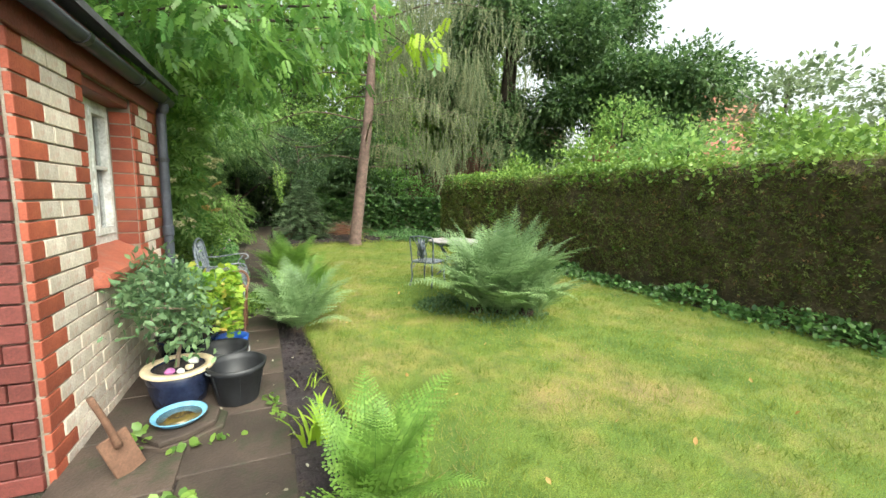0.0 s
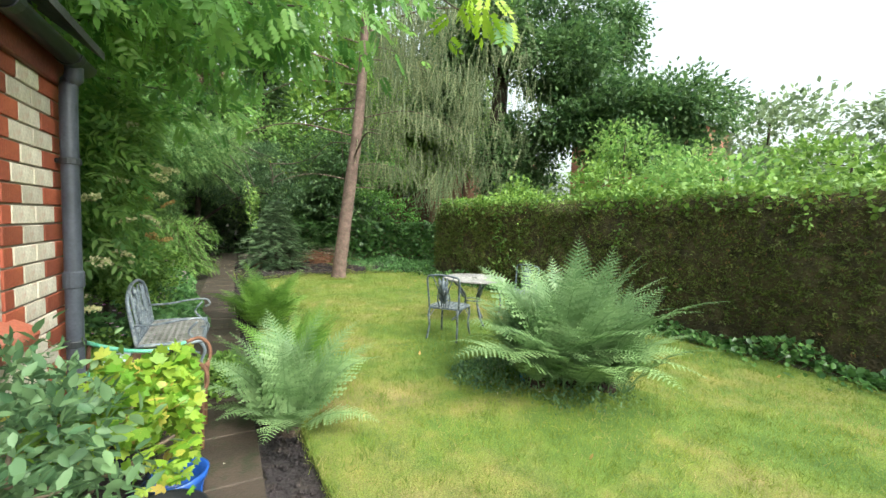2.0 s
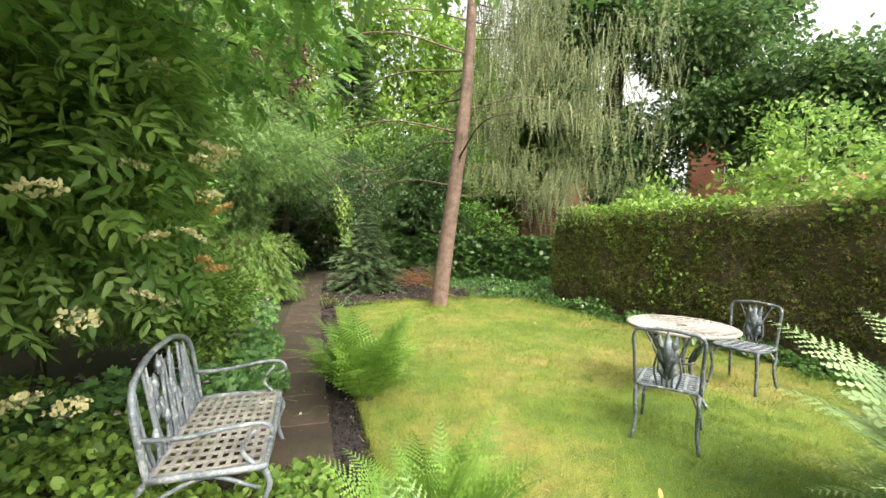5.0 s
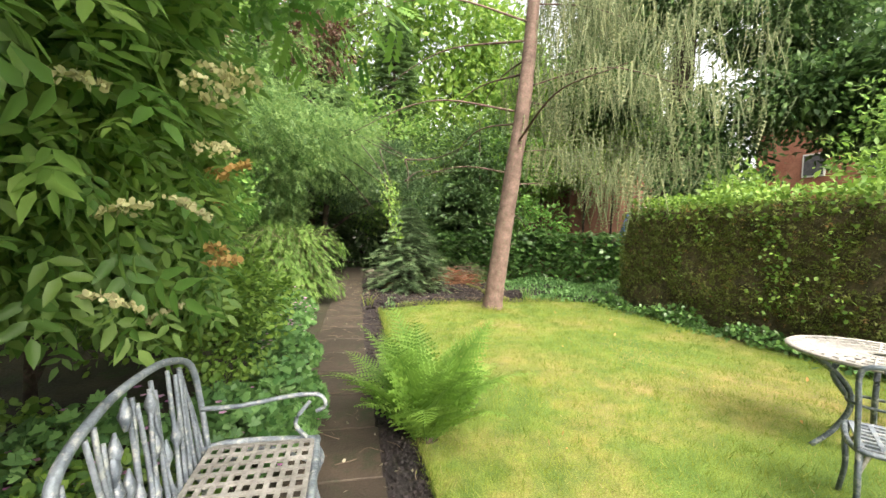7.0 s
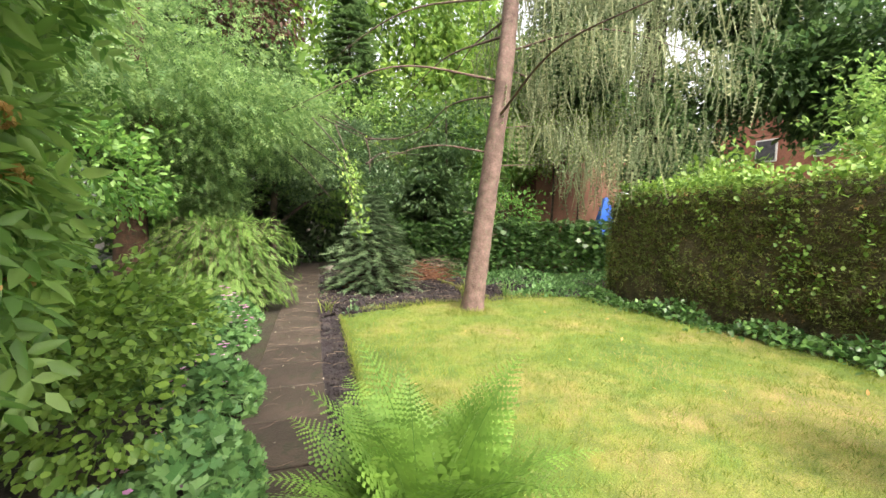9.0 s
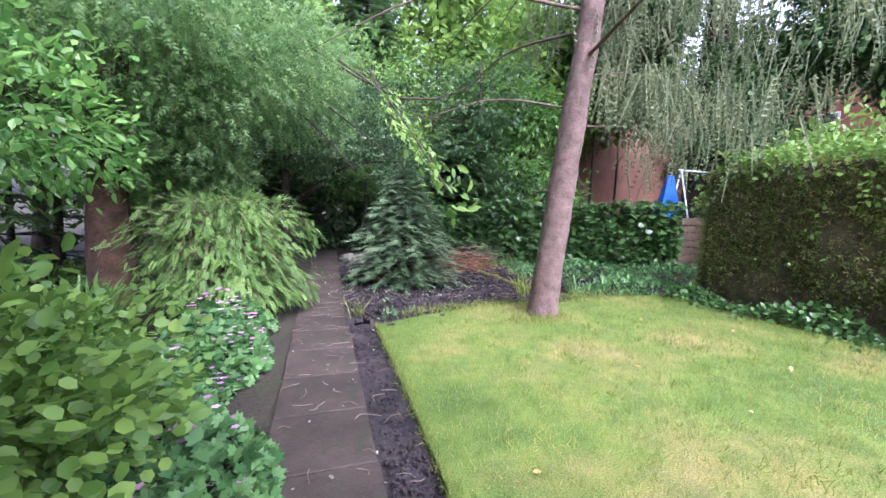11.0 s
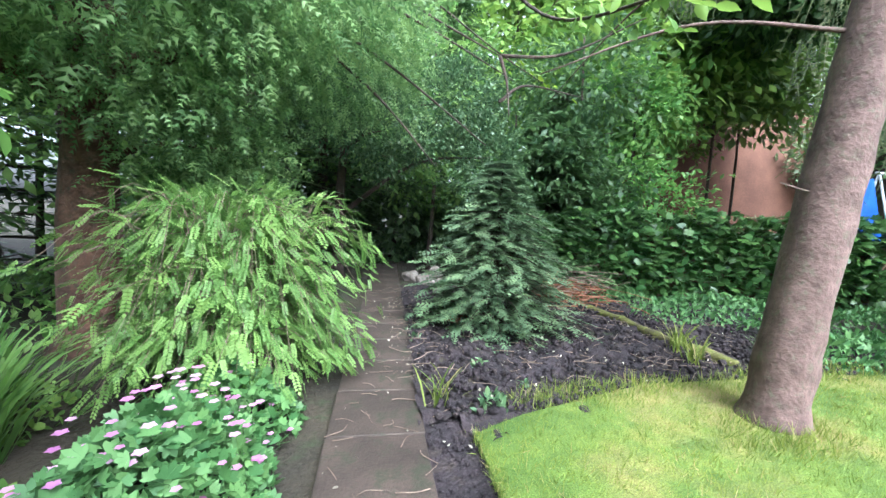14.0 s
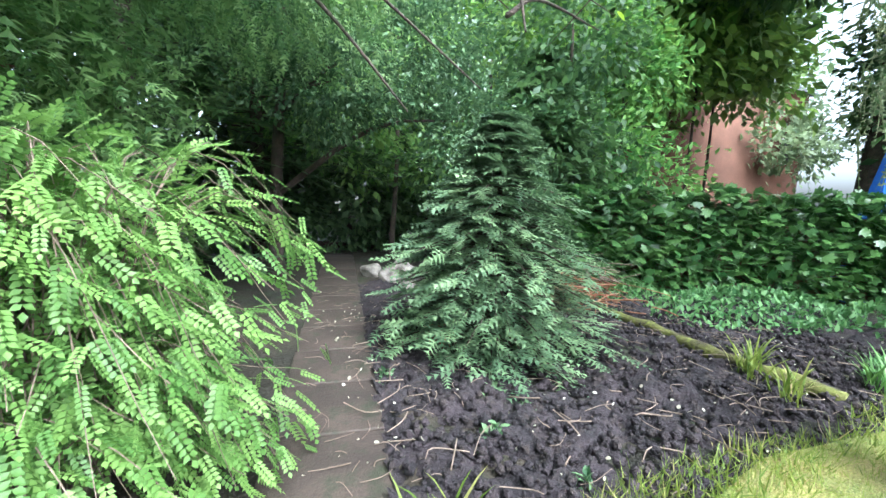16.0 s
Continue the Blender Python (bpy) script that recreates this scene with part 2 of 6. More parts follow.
lt.links.new(ln3.outputs[0], lb.inputs["Height"])
lt.links.new(lb.outputs[0], lp.inputs["Normal"])

# ---- mesh tools ----
rng = np.random.default_rng(7)


def mesh_of(name, verts, faces, mat, smooth=False):
    me = bpy.data.meshes.new(name)
    me.from_pydata([tuple(v) for v in verts], [], [tuple(f) for f in faces])
    me.materials.append(mat)
    if smooth:
        me.polygons.foreach_set("use_smooth", [True] * len(me.polygons))
    me.update()
    return me


def part(name, data, parent=None, m=None):
    ob = new(name, data)
    if parent is not None:
        ob.parent = parent
    if m is not None:
        ob.matrix_basis = m
    return ob


def box_mesh(name, lo, hi, mat, bevel=0.004):
    bm = bmesh.new()
    bmesh.ops.create_cube(bm, size=1.0)
    for v in bm.verts:
        v.co = Vector([lo[i] + (v.co[i] + 0.5) * (hi[i] - lo[i]) for i in range(3)])
    if bevel:
        bmesh.ops.bevel(bm, geom=bm.edges[:], offset=bevel, segments=1, affect='EDGES')
    me = bpy.data.meshes.new(name)
    bm.to_mesh(me)
    bm.free()
    me.materials.append(mat)
    return me


def tube_geo(points, radii, sides=8):
    """Tapered tube through points: verts and quad faces with end caps."""
    pts = [Vector(p) for p in points]
    vs, fs = [], []
    ref = Vector((0.31, 0.17, 0.93)).normalized()
    for i, p in enumerate(pts):
        d = (pts[min(i + 1, len(pts) - 1)] - pts[max(i - 1, 0)]).normalized()
        a = d.cross(ref)
        if a.length < 0.2:
            a = d.cross(Vector((1, 0, 0)))
        a.normalize()
        b = d.cross(a)
        for k in range(sides):
            ang = 2 * math.pi * k / sides
            vs.append(p + (a * math.cos(ang) + b * math.sin(ang)) * radii[i])
    for i in range(len(pts) - 1):
        for k in range(sides):
            k2 = (k + 1) % sides
            fs.append((i * sides + k, i * sides + k2, (i + 1) * sides + k2, (i + 1) * sides + k))
    fs.append(tuple(range(sides))[::-1])
    fs.append(tuple((len(pts) - 1) * sides + k for k in range(sides)))
    return vs, fs


def merge(geos):
    vs, fs = [], []
    for v, f in geos:
        n = len(vs)
        vs += list(v)
        fs += [tuple(i + n for i in face) for face in f]
    return vs, fs


def curve_pts(ctrl, n=8):
    """Smooth points through control points (Catmull-Rom)."""
    c = [Vector(p) for p in ctrl]
    c = [c[0] * 2 - c[1]] + c + [c[-1] * 2 - c[-2]]
    out = []
    for i in range(1, len(c) - 2):
        for k in range(n):
            t = k / n
            out.append(0.5 * ((2 * c[i]) + (c[i + 1] - c[i - 1]) * t + (2 * c[i - 1] - 5 * c[i] + 4 * c[i + 1] - c[i + 2]) * t * t + (3 * c[i] - c[i - 1] - 3 * c[i + 1] + c[i + 2]) * t ** 3))
    out.append(c[-2])
    return out


def lathe(profile, sides=28):
    vs, fs = [], []
    for r, z in profile:
        for k in range(sides):
            a = 2 * math.pi * k / sides
            vs.append((r * math.cos(a), r * math.sin(a), z))
    for i in range(len(profile) - 1):
        for k in range(sides):
            k2 = (k + 1) % sides
            fs.append((i * sides + k, i * sides + k2, (i + 1) * sides + k2, (i + 1) * sides + k))
    fs.append(tuple(range(sides))[::-1])
    fs.append(tuple((len(profile) - 1) * sides + k for k in range(sides)))
    return vs, fs


def unit(a):
    return a / np.maximum(np.linalg.norm(a, axis=1, keepdims=True), 1e-6)


def scatter(name, template, places, grow, up, sizes, mat, parent=None, tones=None):
    """Joins copies of a small template (triangles) into one mesh: local y along grow, local z towards up."""
    tv, tf = template
    g = unit(np.asarray(grow, float))
    x = unit(np.cross(g, np.asarray(up, float) + rng.normal(0, 0.01, g.shape)))
    z = np.cross(x, g)
    n, k = len(g), len(tv)
    s = np.asarray(sizes, float).reshape(n, 1, 1)
    v = (tv[None, :, 0:1] * x[:, None, :] + tv[None, :, 1:2] * g[:, None, :] + tv[None, :, 2:3] * z[:, None, :]) * s + np.asarray(places)[:, None, :]
    f = (tf[None] + (np.arange(n) * k)[:, None, None]).reshape(-1)
    me = bpy.data.meshes.new(name)
    nt = n * len(tf)
    me.vertices.add(n * k)
    me.vertices.foreach_set("co", v.reshape(-1).astype(np.float32))
    me.loops.add(nt * 3)
    me.loops.foreach_set("vertex_index", f.astype(np.int32))
    me.polygons.add(nt)
    me.polygons.foreach_set("loop_start", np.arange(nt, dtype=np.int32) * 3)
    me.polygons.foreach_set("loop_total", np.full(nt, 3, np.int32))
    at = me.attributes.new("tone", 'FLOAT', 'POINT')
    tn = rng.random(n) if tones is None else tones
    at.data.foreach_set("value", np.repeat(tn, k).astype(np.float32))
    me.materials.append(mat)
    me.update(calc_edges=True)
    return part(name, me, parent)


def tri_geo(vs, fs):
    return np.array(vs, float), np.array(fs, int)


# Leaf templates, one unit long along y.
OVAL = tri_geo([(0, 0, 0), (-0.22, 0.3, 0.05), (-0.2, 0.65, 0.04), (0, 1, -0.05), (0.2, 0.65, 0.04), (0.22, 0.3, 0.05)], [(0, 5, 4), (0, 4, 3), (0, 3, 2), (0, 2, 1)])
ROUND = tri_geo([(0, 0, 0), (-0.34, 0.25, 0.07), (-0.34, 0.7, 0.06), (0, 1, -0.06), (0.34, 0.7, 0.06), (0.34, 0.25, 0.07)], [(0, 5, 4), (0, 4, 3), (0, 3, 2), (0, 2, 1)])
DIAMOND = tri_geo([(0, 0, 0), (-0.27, 0.45, 0.08), (0, 1, 0), (0.27, 0.45, 0.08)], [(0, 3, 2), (0, 2, 1)])
BLADE = tri_geo([(-0.035, 0, 0), (0.035, 0, 0), (0, 1, 0.12)], [(0, 1, 2)])


def pinnate(pairs, width=0.1, leaflet=0.4, droop=0.12):
    vs, fs = [], []
    for i in range(pairs + 1):
        y = 0.15 + 0.7 * i / pairs
        for sgn in ((-1, 1) if i < pairs else (0,)):
            d = Vector((sgn * 0.85, 0.55 if sgn else 1, -droop)).normalized()
            side = Vector((d.y, -d.x, 0)).normalized() * width
            b, n = Vector((0, y, -droop * y * y)), len(vs)
            vs += [b, b + d * leaflet * 0.45 - side + Vector((0, 0, 0.02)), b + d * leaflet, b + d * leaflet * 0.45 + side + Vector((0, 0, 0.02))]
            fs += [(n, n + 3, n + 2), (n, n + 2, n + 1)]
    return tri_geo([tuple(v) for v in vs], fs)


def comb(pairs, reach=0.3, thick=0.035, sag=0.15):
    """A conifer spray: short needles or twiglets both ways from a midrib."""
    vs, fs = [], []
    for i in range(pairs):
        y = i / pairs
        r = reach * (1 - 0.75 * y)
        for sgn in (-1, 1):
            n, z = len(vs), -sag * y * y
            vs += [(0, y - thick, z), (0, y + thick, z), (sgn * r, y + r * 0.7, z - 0.05 + 0.04 * sgn)]
            fs.append((n, n + 1, n + 2))
    n = len(vs)
    vs += [(-0.02, 0, 0), (0.02, 0, 0), (0, 1.05, -sag)]
    fs.append((n, n + 1, n + 2))
    return tri_geo(vs, fs)


def palmate(lobes=5):
    vs, fs = [(0, 0, 0)], []
    for i in range(lobes):
        a = radians(-80 + 160 * i / (lobes - 1))
        l = 0.75 + 0.25 * math.cos(a)
        n = len(vs)
        for da, q in ((-0.33, 0.7), (0, 1.0), (0.33, 0.7)):
            vs.append((math.sin(a + da) * l * q, 0.15 + math.cos(a + da) * l * q, -0.08 * q + 0.04 * abs(da)))
        fs += [(0, n + 1, n), (0, n + 2, n + 1)]
    return tri_geo(vs, fs)


def broad_pinnate():
    vs, fs = [], []
    for y, sg in ((0.15, -1), (0.15, 1), (0.5, -1), (0.5, 1), (0.8, 0)):
        d = Vector((sg * 0.85, 0.6 if sg else 1, -0.15)).normalized()
        side, bs, n = Vector((d.y, -d.x, 0)).normalized(), Vector((0, y, -0.1 * y)), len(vs)
        for q, w, z in ((0, 0, 0), (0.28, -0.105, 0.02), (0.65, -0.08, 0.0), (1, 0, -0.06), (0.65, 0.08, 0.0), (0.28, 0.105, 0.02)):
            vs.append(tuple(bs + d * 0.55 * q + side * w + Vector((0, 0, z))))
        fs += [(n, n + 5, n + 4), (n, n + 4, n + 3), (n, n + 3, n + 2), (n, n + 2, n + 1)]
    return tri_geo(vs, fs)


ELDER5, ROWAN13 = broad_pinnate(), pinnate(5, 0.085, 0.36, 0.2)
SPRAY, TIP, MAPLE = comb(4, 0.38, 0.09), comb(2, 0.4, 0.13), palmate(5)
YEWTIP = comb(3, 0.36, 0.1)
STRAND = comb(7, 0.05, 0.03, 0.03)


def blob_points(center, radii, n, hollow=0.55, lumps=9, seed=0):
    """Points in the outer shell of an uneven lumpy ellipsoid, and their outward directions."""
    r = np.random.default_rng(seed + 100)
    lc = unit(r.normal(size=(lumps, 3)))
    d = unit(r.normal(size=(n, 3)))
    bump = np.max(np.exp(-8 * (1 - d @ lc.T)), axis=1)
    rad = (0.66 + 0.42 * bump) * (hollow + (1 - hollow) * r.random(n) ** 0.5)
    p = d * rad[:, None] * np.array(radii) + np.array(center)
    return p, d


def crown(name, blobs, template, size, mat, parent, seed=0, hang=0.4, keep=None):
    """Crown of leaves gathered in clumps: blobs are (centre, radii, leaves)."""
    ps, gs = [], []
    r = np.random.default_rng(seed + 5)
    for i, (c, rad, n) in enumerate(blobs):
        per = 14
        cp, cd = blob_points(c, rad, max(1, n // per), 0.35, seed=seed + i * 13)
        p = np.repeat(cp, per, 0) + r.normal(0, 1, (len(cp) * per, 3)) * size * np.array([1.2, 1.2, 0.7])
        g = np.repeat(cd, per, 0) + r.normal(0, 0.7, p.shape) + np.array([0, 0, -hang])
        ps.append(p)
        gs.append(g)
    p, g = np.concatenate(ps), np.concatenate(gs)
    if keep is not None:
        k = keep(p)
        p, g = p[k], g[k]
    up = np.array([0, 0, 1.0]) + r.normal(0, 0.5, p.shape)
    return scatter(name, template, p, g, up, size * r.uniform(0.6, 1.25, len(p)), mat, parent)


def limbs_mesh(name, trunk, radii, ends, mat, sides=10, seed=0, twig=0.02):
    """Trunk through points with limbs curving from it to each end point."""
    r = random.Random(seed)
    tp = curve_pts(trunk, 6)
    n = len(tp)
    rr = [radii[0] + (radii[1] - radii[0]) * (i / (n - 1)) ** 0.8 for i in range(n)]
    rr[0] *= 1.35
    geos = [tube_geo(tp, rr, sides)]
    for e in ends:
        e = Vector(e)
        k = min(range(n), key=lambda i: abs(tp[i].z - (e.z - 0.35 * (e - tp[i]).length)))
        a = tp[k]
        mid = (a + e) / 2 + Vector((r.uniform(-0.2, 0.2), r.uniform(-0.2, 0.2), 0.15 * (e - a).length * r.uniform(-0.4, 1)))
        cp = curve_pts([a, mid, e], 5)
        r0 = min(rr[k] * 0.55, 0.02 + 0.03 * (e - a).length)
        geos.append(tube_geo(cp, [r0 + (twig * 0.4 - r0) * i / (len(cp) - 1) for i in range(len(cp))], 6))
    return mesh_of(name, *merge(geos), mat, True)


def tree(name, label, category, trunk, radii, bark, blobs, template, size, leaf, seed=0, hang=0.4, group="", keep=None, ends=None):
    root = tagged(new(name), label, category, group)
    root.location = trunk[0]
    off = Vector(trunk[0])
    part("trunk", limbs_mesh("trunk", [Vector(p) - off for p in trunk], radii, [Vector(b[0]) - off for b in blobs] if ends is None else [Vector(e) - off for e in ends], bark, seed=seed), root)
    lk = (lambda p: keep(p + np.array(off))) if keep else None
    crown("foliage", [(tuple(Vector(c) - off), rad, n) for c, rad, n in blobs], template, size, leaf, root, seed, hang, lk)
    return root

# ---- ground ----
def flat_sheet(name, outline, z, mat, depth=0.0):
    bm = bmesh.new()
    f = bm.faces.new([bm.verts.new((x, y, z)) for x, y in outline])
    if depth:
        r = bmesh.ops.extrude_face_region(bm, geom=[f])
        for v in r["geom"]:
            if isinstance(v, bmesh.types.BMVert):
                v.co.z -= depth
    bmesh.ops.recalc_face_normals(bm, faces=bm.faces[:])
    me = bpy.data.meshes.new(name)
    bm.to_mesh(me)
    bm.free()
    me.materials.append(mat)
    return new(name, me)


def rough_sheet(name, x0, y0, x1, y1, step, height, z, mat, inside=None):
    nx, ny = int((x1 - x0) / step) + 1, int((y1 - y0) / step) + 1
    vs, idx, fs = [], {}, []
    for j in range(ny):
        for i in range(nx):
            x, y = x0 + i * step, y0 + j * step
            h = noise.fractal(Vector((x * 5, y * 5, 3)), 0.7, 2.1, 4) * height + noise.noise(Vector((x * 1.3, y * 1.3, 8))) * height
            vs.append((x, y, z + h))
    for j in range(ny - 1):
        for i in range(nx - 1):
            cx, cy = x0 + (i + 0.5) * step, y0 + (j + 0.5) * step
            if inside is None or inside(cx, cy):
                fs.append((j * nx + i, j * nx + i + 1, (j + 1) * nx + i + 1, (j + 1) * nx + i))
    return new(name, mesh_of(name, vs, fs, mat, True))


def edge_x(y):
    """The lawn's edge towards the path."""
    ys = [-6, 1.0, 3.58, 5.14, 7.0, 9.5, 11.08, 13.1]
    xs = [1.75, 1.8, 1.86, 1.97, 2.15, 2.42, 2.67, 2.95]
    return float(np.interp(y, ys, xs))


def path_x(y):
    """The right-hand edge of the paved path."""
    return float(np.interp(y, [2, 3.47, 5.11, 10.8, 13.33, 21, 30], [1.3, 1.46, 1.67, 2.32, 2.68, 3.87, 5.2]))


def hedge_x(y):
    return 7.5 + 0.05 * y


def lawn_back(x):
    return float(np.interp(x, [2.9, 3.3, 4.6, 6.6, 8.6], [13.0, 13.15, 13.4, 13.2, 12.75]))


tagged(flat_sheet("ground", [(-900, -900), (900, -900), (900, 900), (-900, 900)], -0.07, M_EARTH), "brown woodland earth with leaf litter", "ground", kind="structure")
lawn_outline = [(edge_x(y), y) for y in np.arange(-6, 13.01, 0.25)]
lawn_outline += [(x, lawn_back(x)) for x in np.arange(3.1, 8.2, 0.25)]
lawn_outline += [(hedge_x(y) - 0.45 + 0.06 * math.sin(y * 2.1), y) for y in np.arange(12.4, -6.1, -0.5)]
tagged(flat_sheet("lawn", lawn_outline, 0.0, M_LAWN, 0.068), "mown lawn, green with straw-coloured dry patches", "lawn", kind="structure")

soil = rough_sheet("soil_bed", 2.4, 12.9, 9.2, 18.5, 0.045, 0.075, -0.04, M_SOIL, lambda x, y: y > (lawn_back(x) - 0.15 if x > 2.9 else 13.2) and x > path_x(y) - 0.02 and y < 18.3 - 0.25 * (x - 3) )
tagged(soil, "freshly dug dark soil with twigs and leaves", "soil bed", kind="structure")
strip = rough_sheet("soil_strip", 1.2, 1.0, 3.1, 13.4, 0.06, 0.018, -0.045, M_SOIL, lambda x, y: path_x(y) - 0.02 < x < edge_x(min(y, 13.1)) + 0.05)
tagged(strip, "narrow dark soil strip between path and lawn", "soil bed", kind="structure")

# ---- outhouse ----
HOUSE = Matrix.Translation((0.64, 5.86, 0)) @ pose(0, 0, 0, 0, 0, -9.65)
S0, S1, WS0, WS1, SILL_Z, HEAD_Z, TOP_Z = -2.25, 0.16, -1.47, -0.56, 1.12, 2.33, 2.47


def house_box(name, lo, hi, mat, bevel=0.0, parent=None):
    ob = part(name, box_mesh(name, lo, hi, mat, bevel), parent)
    ob.matrix_basis = HOUSE if parent is None else Matrix()
    return ob


def wall_with_window(name):
    bm = bmesh.new()
    for lo, hi in (((-0.3, S0 + 0.01, -0.1), (-0.008, WS0, TOP_Z)), ((-0.3, WS1, -0.1), (-0.008, S1 - 0.01, TOP_Z)), ((-0.3, WS0, -0.1), (-0.008, WS1, SILL_Z - 0.1)), ((-0.3, WS0, HEAD_Z), (-0.008, WS1, TOP_Z))):
        r = bmesh.ops.create_cube(bm, size=1.0)
        for v in r["verts"]:
            v.co = Vector([lo[i] + (v.co[i] + 0.5) * (hi[i] - lo[i]) for i in range(3)])
    me = bpy.data.meshes.new(name)
    bm.to_mesh(me)
    bm.free()
    me.materials.append(M_MORTAR)
    ob = new(name, me)
    ob.matrix_basis = HOUSE
    return ob


wall_east = tagged(wall_with_window("wall_east"), "cream brick wall with red brick corners and dark pointing", "wall", kind="structure")
wall_south = tagged(house_box("wall_south", (-2.8, S0 + 0.008, -0.1), (-0.31, S0 + 0.3, TOP_Z), M_MORTAR), "dark red brick end wall", "wall", kind="structure")
house_box("wall_south_return", (-0.31, S0 + 0.008, -0.1), (-0.012, S0 + 0.012, TOP_Z), M_MORTAR, 0, wall_south)
tagged(house_box("wall_north", (-2.8, S1 - 0.3, -0.1), (-0.31, S1 - 0.01, TOP_Z), M_MORTAR), "plain brick end wall", "wall", kind="structure")
tagged(house_box("wall_west", (-2.8, S0 + 0.31, -0.1), (-2.5, S1 - 0.31, TOP_Z), M_MORTAR), "plain back wall of the outhouse", "wall", kind="structure")
tagged(house_box("floor", (-2.5, S0 + 0.3, -0.05), (-0.3, S1 - 0.3, 0.0), M_FLOOR_DARK), "dark floor inside the outhouse", "floor", kind="structure")
tagged(house_box("ceiling", (-2.5, S0 + 0.3, TOP_Z - 0.05), (-0.3, S1 - 0.3, TOP_Z - 0.005), M_FLOOR_DARK), "dark ceiling inside the outhouse", "ceiling", kind="structure")

roof_mesh = bpy.data.meshes.new("roof")
rv = [(0.2, S0 - 0.25, TOP_Z + 0.1), (0.2, S1 + 0.1, TOP_Z + 0.1), (-1.4, S1 + 0.1, TOP_Z + 1.3), (-1.4, S0 - 0.25, TOP_Z + 1.3), (-3.0, S0 - 0.25, TOP_Z + 0.1), (-3.0, S1 + 0.1, TOP_Z + 0.1)]
rf = [(0, 1, 2, 3), (3, 2, 5, 4)]
rv2 = [(x, y, z + 0.05) for x, y, z in rv]
roof_mesh.from_pydata(rv + rv2, [], [f[::-1] for f in rf] + [tuple(i + 6 for i in f) for f in rf] + [(0, 3, 9, 6), (3, 4, 10, 9), (1, 7, 8, 2), (2, 8, 11, 5), (0, 6, 7, 1), (4, 5, 11, 10)])
roof_mesh.materials.append(M_SLATE)
roof = tagged(new("roof", roof_mesh), "dark slate pitched roof over the brick wall", "roof", kind="structure")
roof.matrix_basis = HOUSE
fascia = tagged(house_box("trim", (0.0, S0 - 0.2, TOP_Z - 0.14), (0.035, S1 + 0.02, TOP_Z + 0.09), M_BOARD, 0.006), "dark red painted fascia board under the eaves", "trim", kind="structure")
house_box("soffit", (0.035, S0 - 0.2, TOP_Z + 0.04), (0.12, S1 + 0.02, TOP_Z + 0.08), M_BOARD, 0.004, fascia)
house_box("lintel", (-0.3, WS0 + 0.002, HEAD_Z - 0.07), (-0.02, WS1 - 0.002, HEAD_Z - 0.002), M_BOARD, 0.005, fascia)


def gutter():
    root = tagged(new("gutter"), "black half-round gutter along the eaves", "gutter")
    root.matrix_basis = HOUSE @ Matrix.Translation((0.11, 0, TOP_Z + 0.02))
    prof = [(0.062 * math.cos(a), 0.062 * math.sin(a)) for a in np.linspace(math.pi, 2 * math.pi, 11)]
    prof += [(0.054 * math.cos(a), 0.054 * math.sin(a)) for a in np.linspace(2 * math.pi, math.pi, 11)]
    vs = [(x, y, z) for y in (S0 - 0.3, S1 + 0.05) for x, z in prof]
    n = len(prof)
    fs = [(i, (i + 1) % n, n + (i + 1) % n, n + i) for i in range(n)] + [tuple(range(n))[::-1], tuple(range(n, 2 * n))]
    part("channel", mesh_of("channel", vs, fs, M_BLACKP, True), root)
    for y in (S0 + 0.5, S0 + 1.5, S1 - 0.2):
        prof2 = [(0.07 * math.cos(a), 0.07 * math.sin(a)) for a in np.linspace(math.pi, 2 * math.pi, 9)] + [(0.063 * math.cos(a), 0.063 * math.sin(a)) for a in np.linspace(2 * math.pi, math.pi, 9)]
        m = len(prof2)
        vb = [(x, yy, z) for yy in (y - 0.03, y + 0.03) for x, z in prof2]
        part("bracket", mesh_of("bracket", vb, [(i, (i + 1) % m, m + (i + 1) % m, m + i) for i in range(m)] + [tuple(range(m))[::-1], tuple(range(m, 2 * m))], M_BLACKP), root)
    return root


gutter()


def downpipe():
    root = tagged(new("drainpipe"), "dark grey plastic drainpipe at the wall's end", "drainpipe")
    root.matrix_basis = HOUSE @ Matrix.Translation((0.075, 0.05, 0))
    pts = curve_pts([(0.035, -0.02, TOP_Z - 0.03), (0.03, -0.01, TOP_Z - 0.1), (0, 0, TOP_Z - 0.22), (0, 0, 1.2), (0, 0, 0.0), (0.0, 0, -0.06)], 6)
    part("pipe", mesh_of("pipe", *tube_geo(pts, [0.045] * len(pts), 16), M_PIPE, True), root)
    for z in (1.88, 0.75):
        part("bracket", mesh_of("bracket", *merge([lathe([(0.05, z - 0.02), (0.053, z - 0.015), (0.053, z + 0.015), (0.05, z + 0.02)], 16), tube_geo([(-0.085, 0, z), (0, 0, z)], [0.015, 0.015], 6)]), M_BLACKP), root)
    part("collar", mesh_of("collar", *lathe([(0.046, 1.1), (0.054, 1.11), (0.054, 1.2), (0.046, 1.21)], 16), M_PIPE), root)
    return root


downpipe()


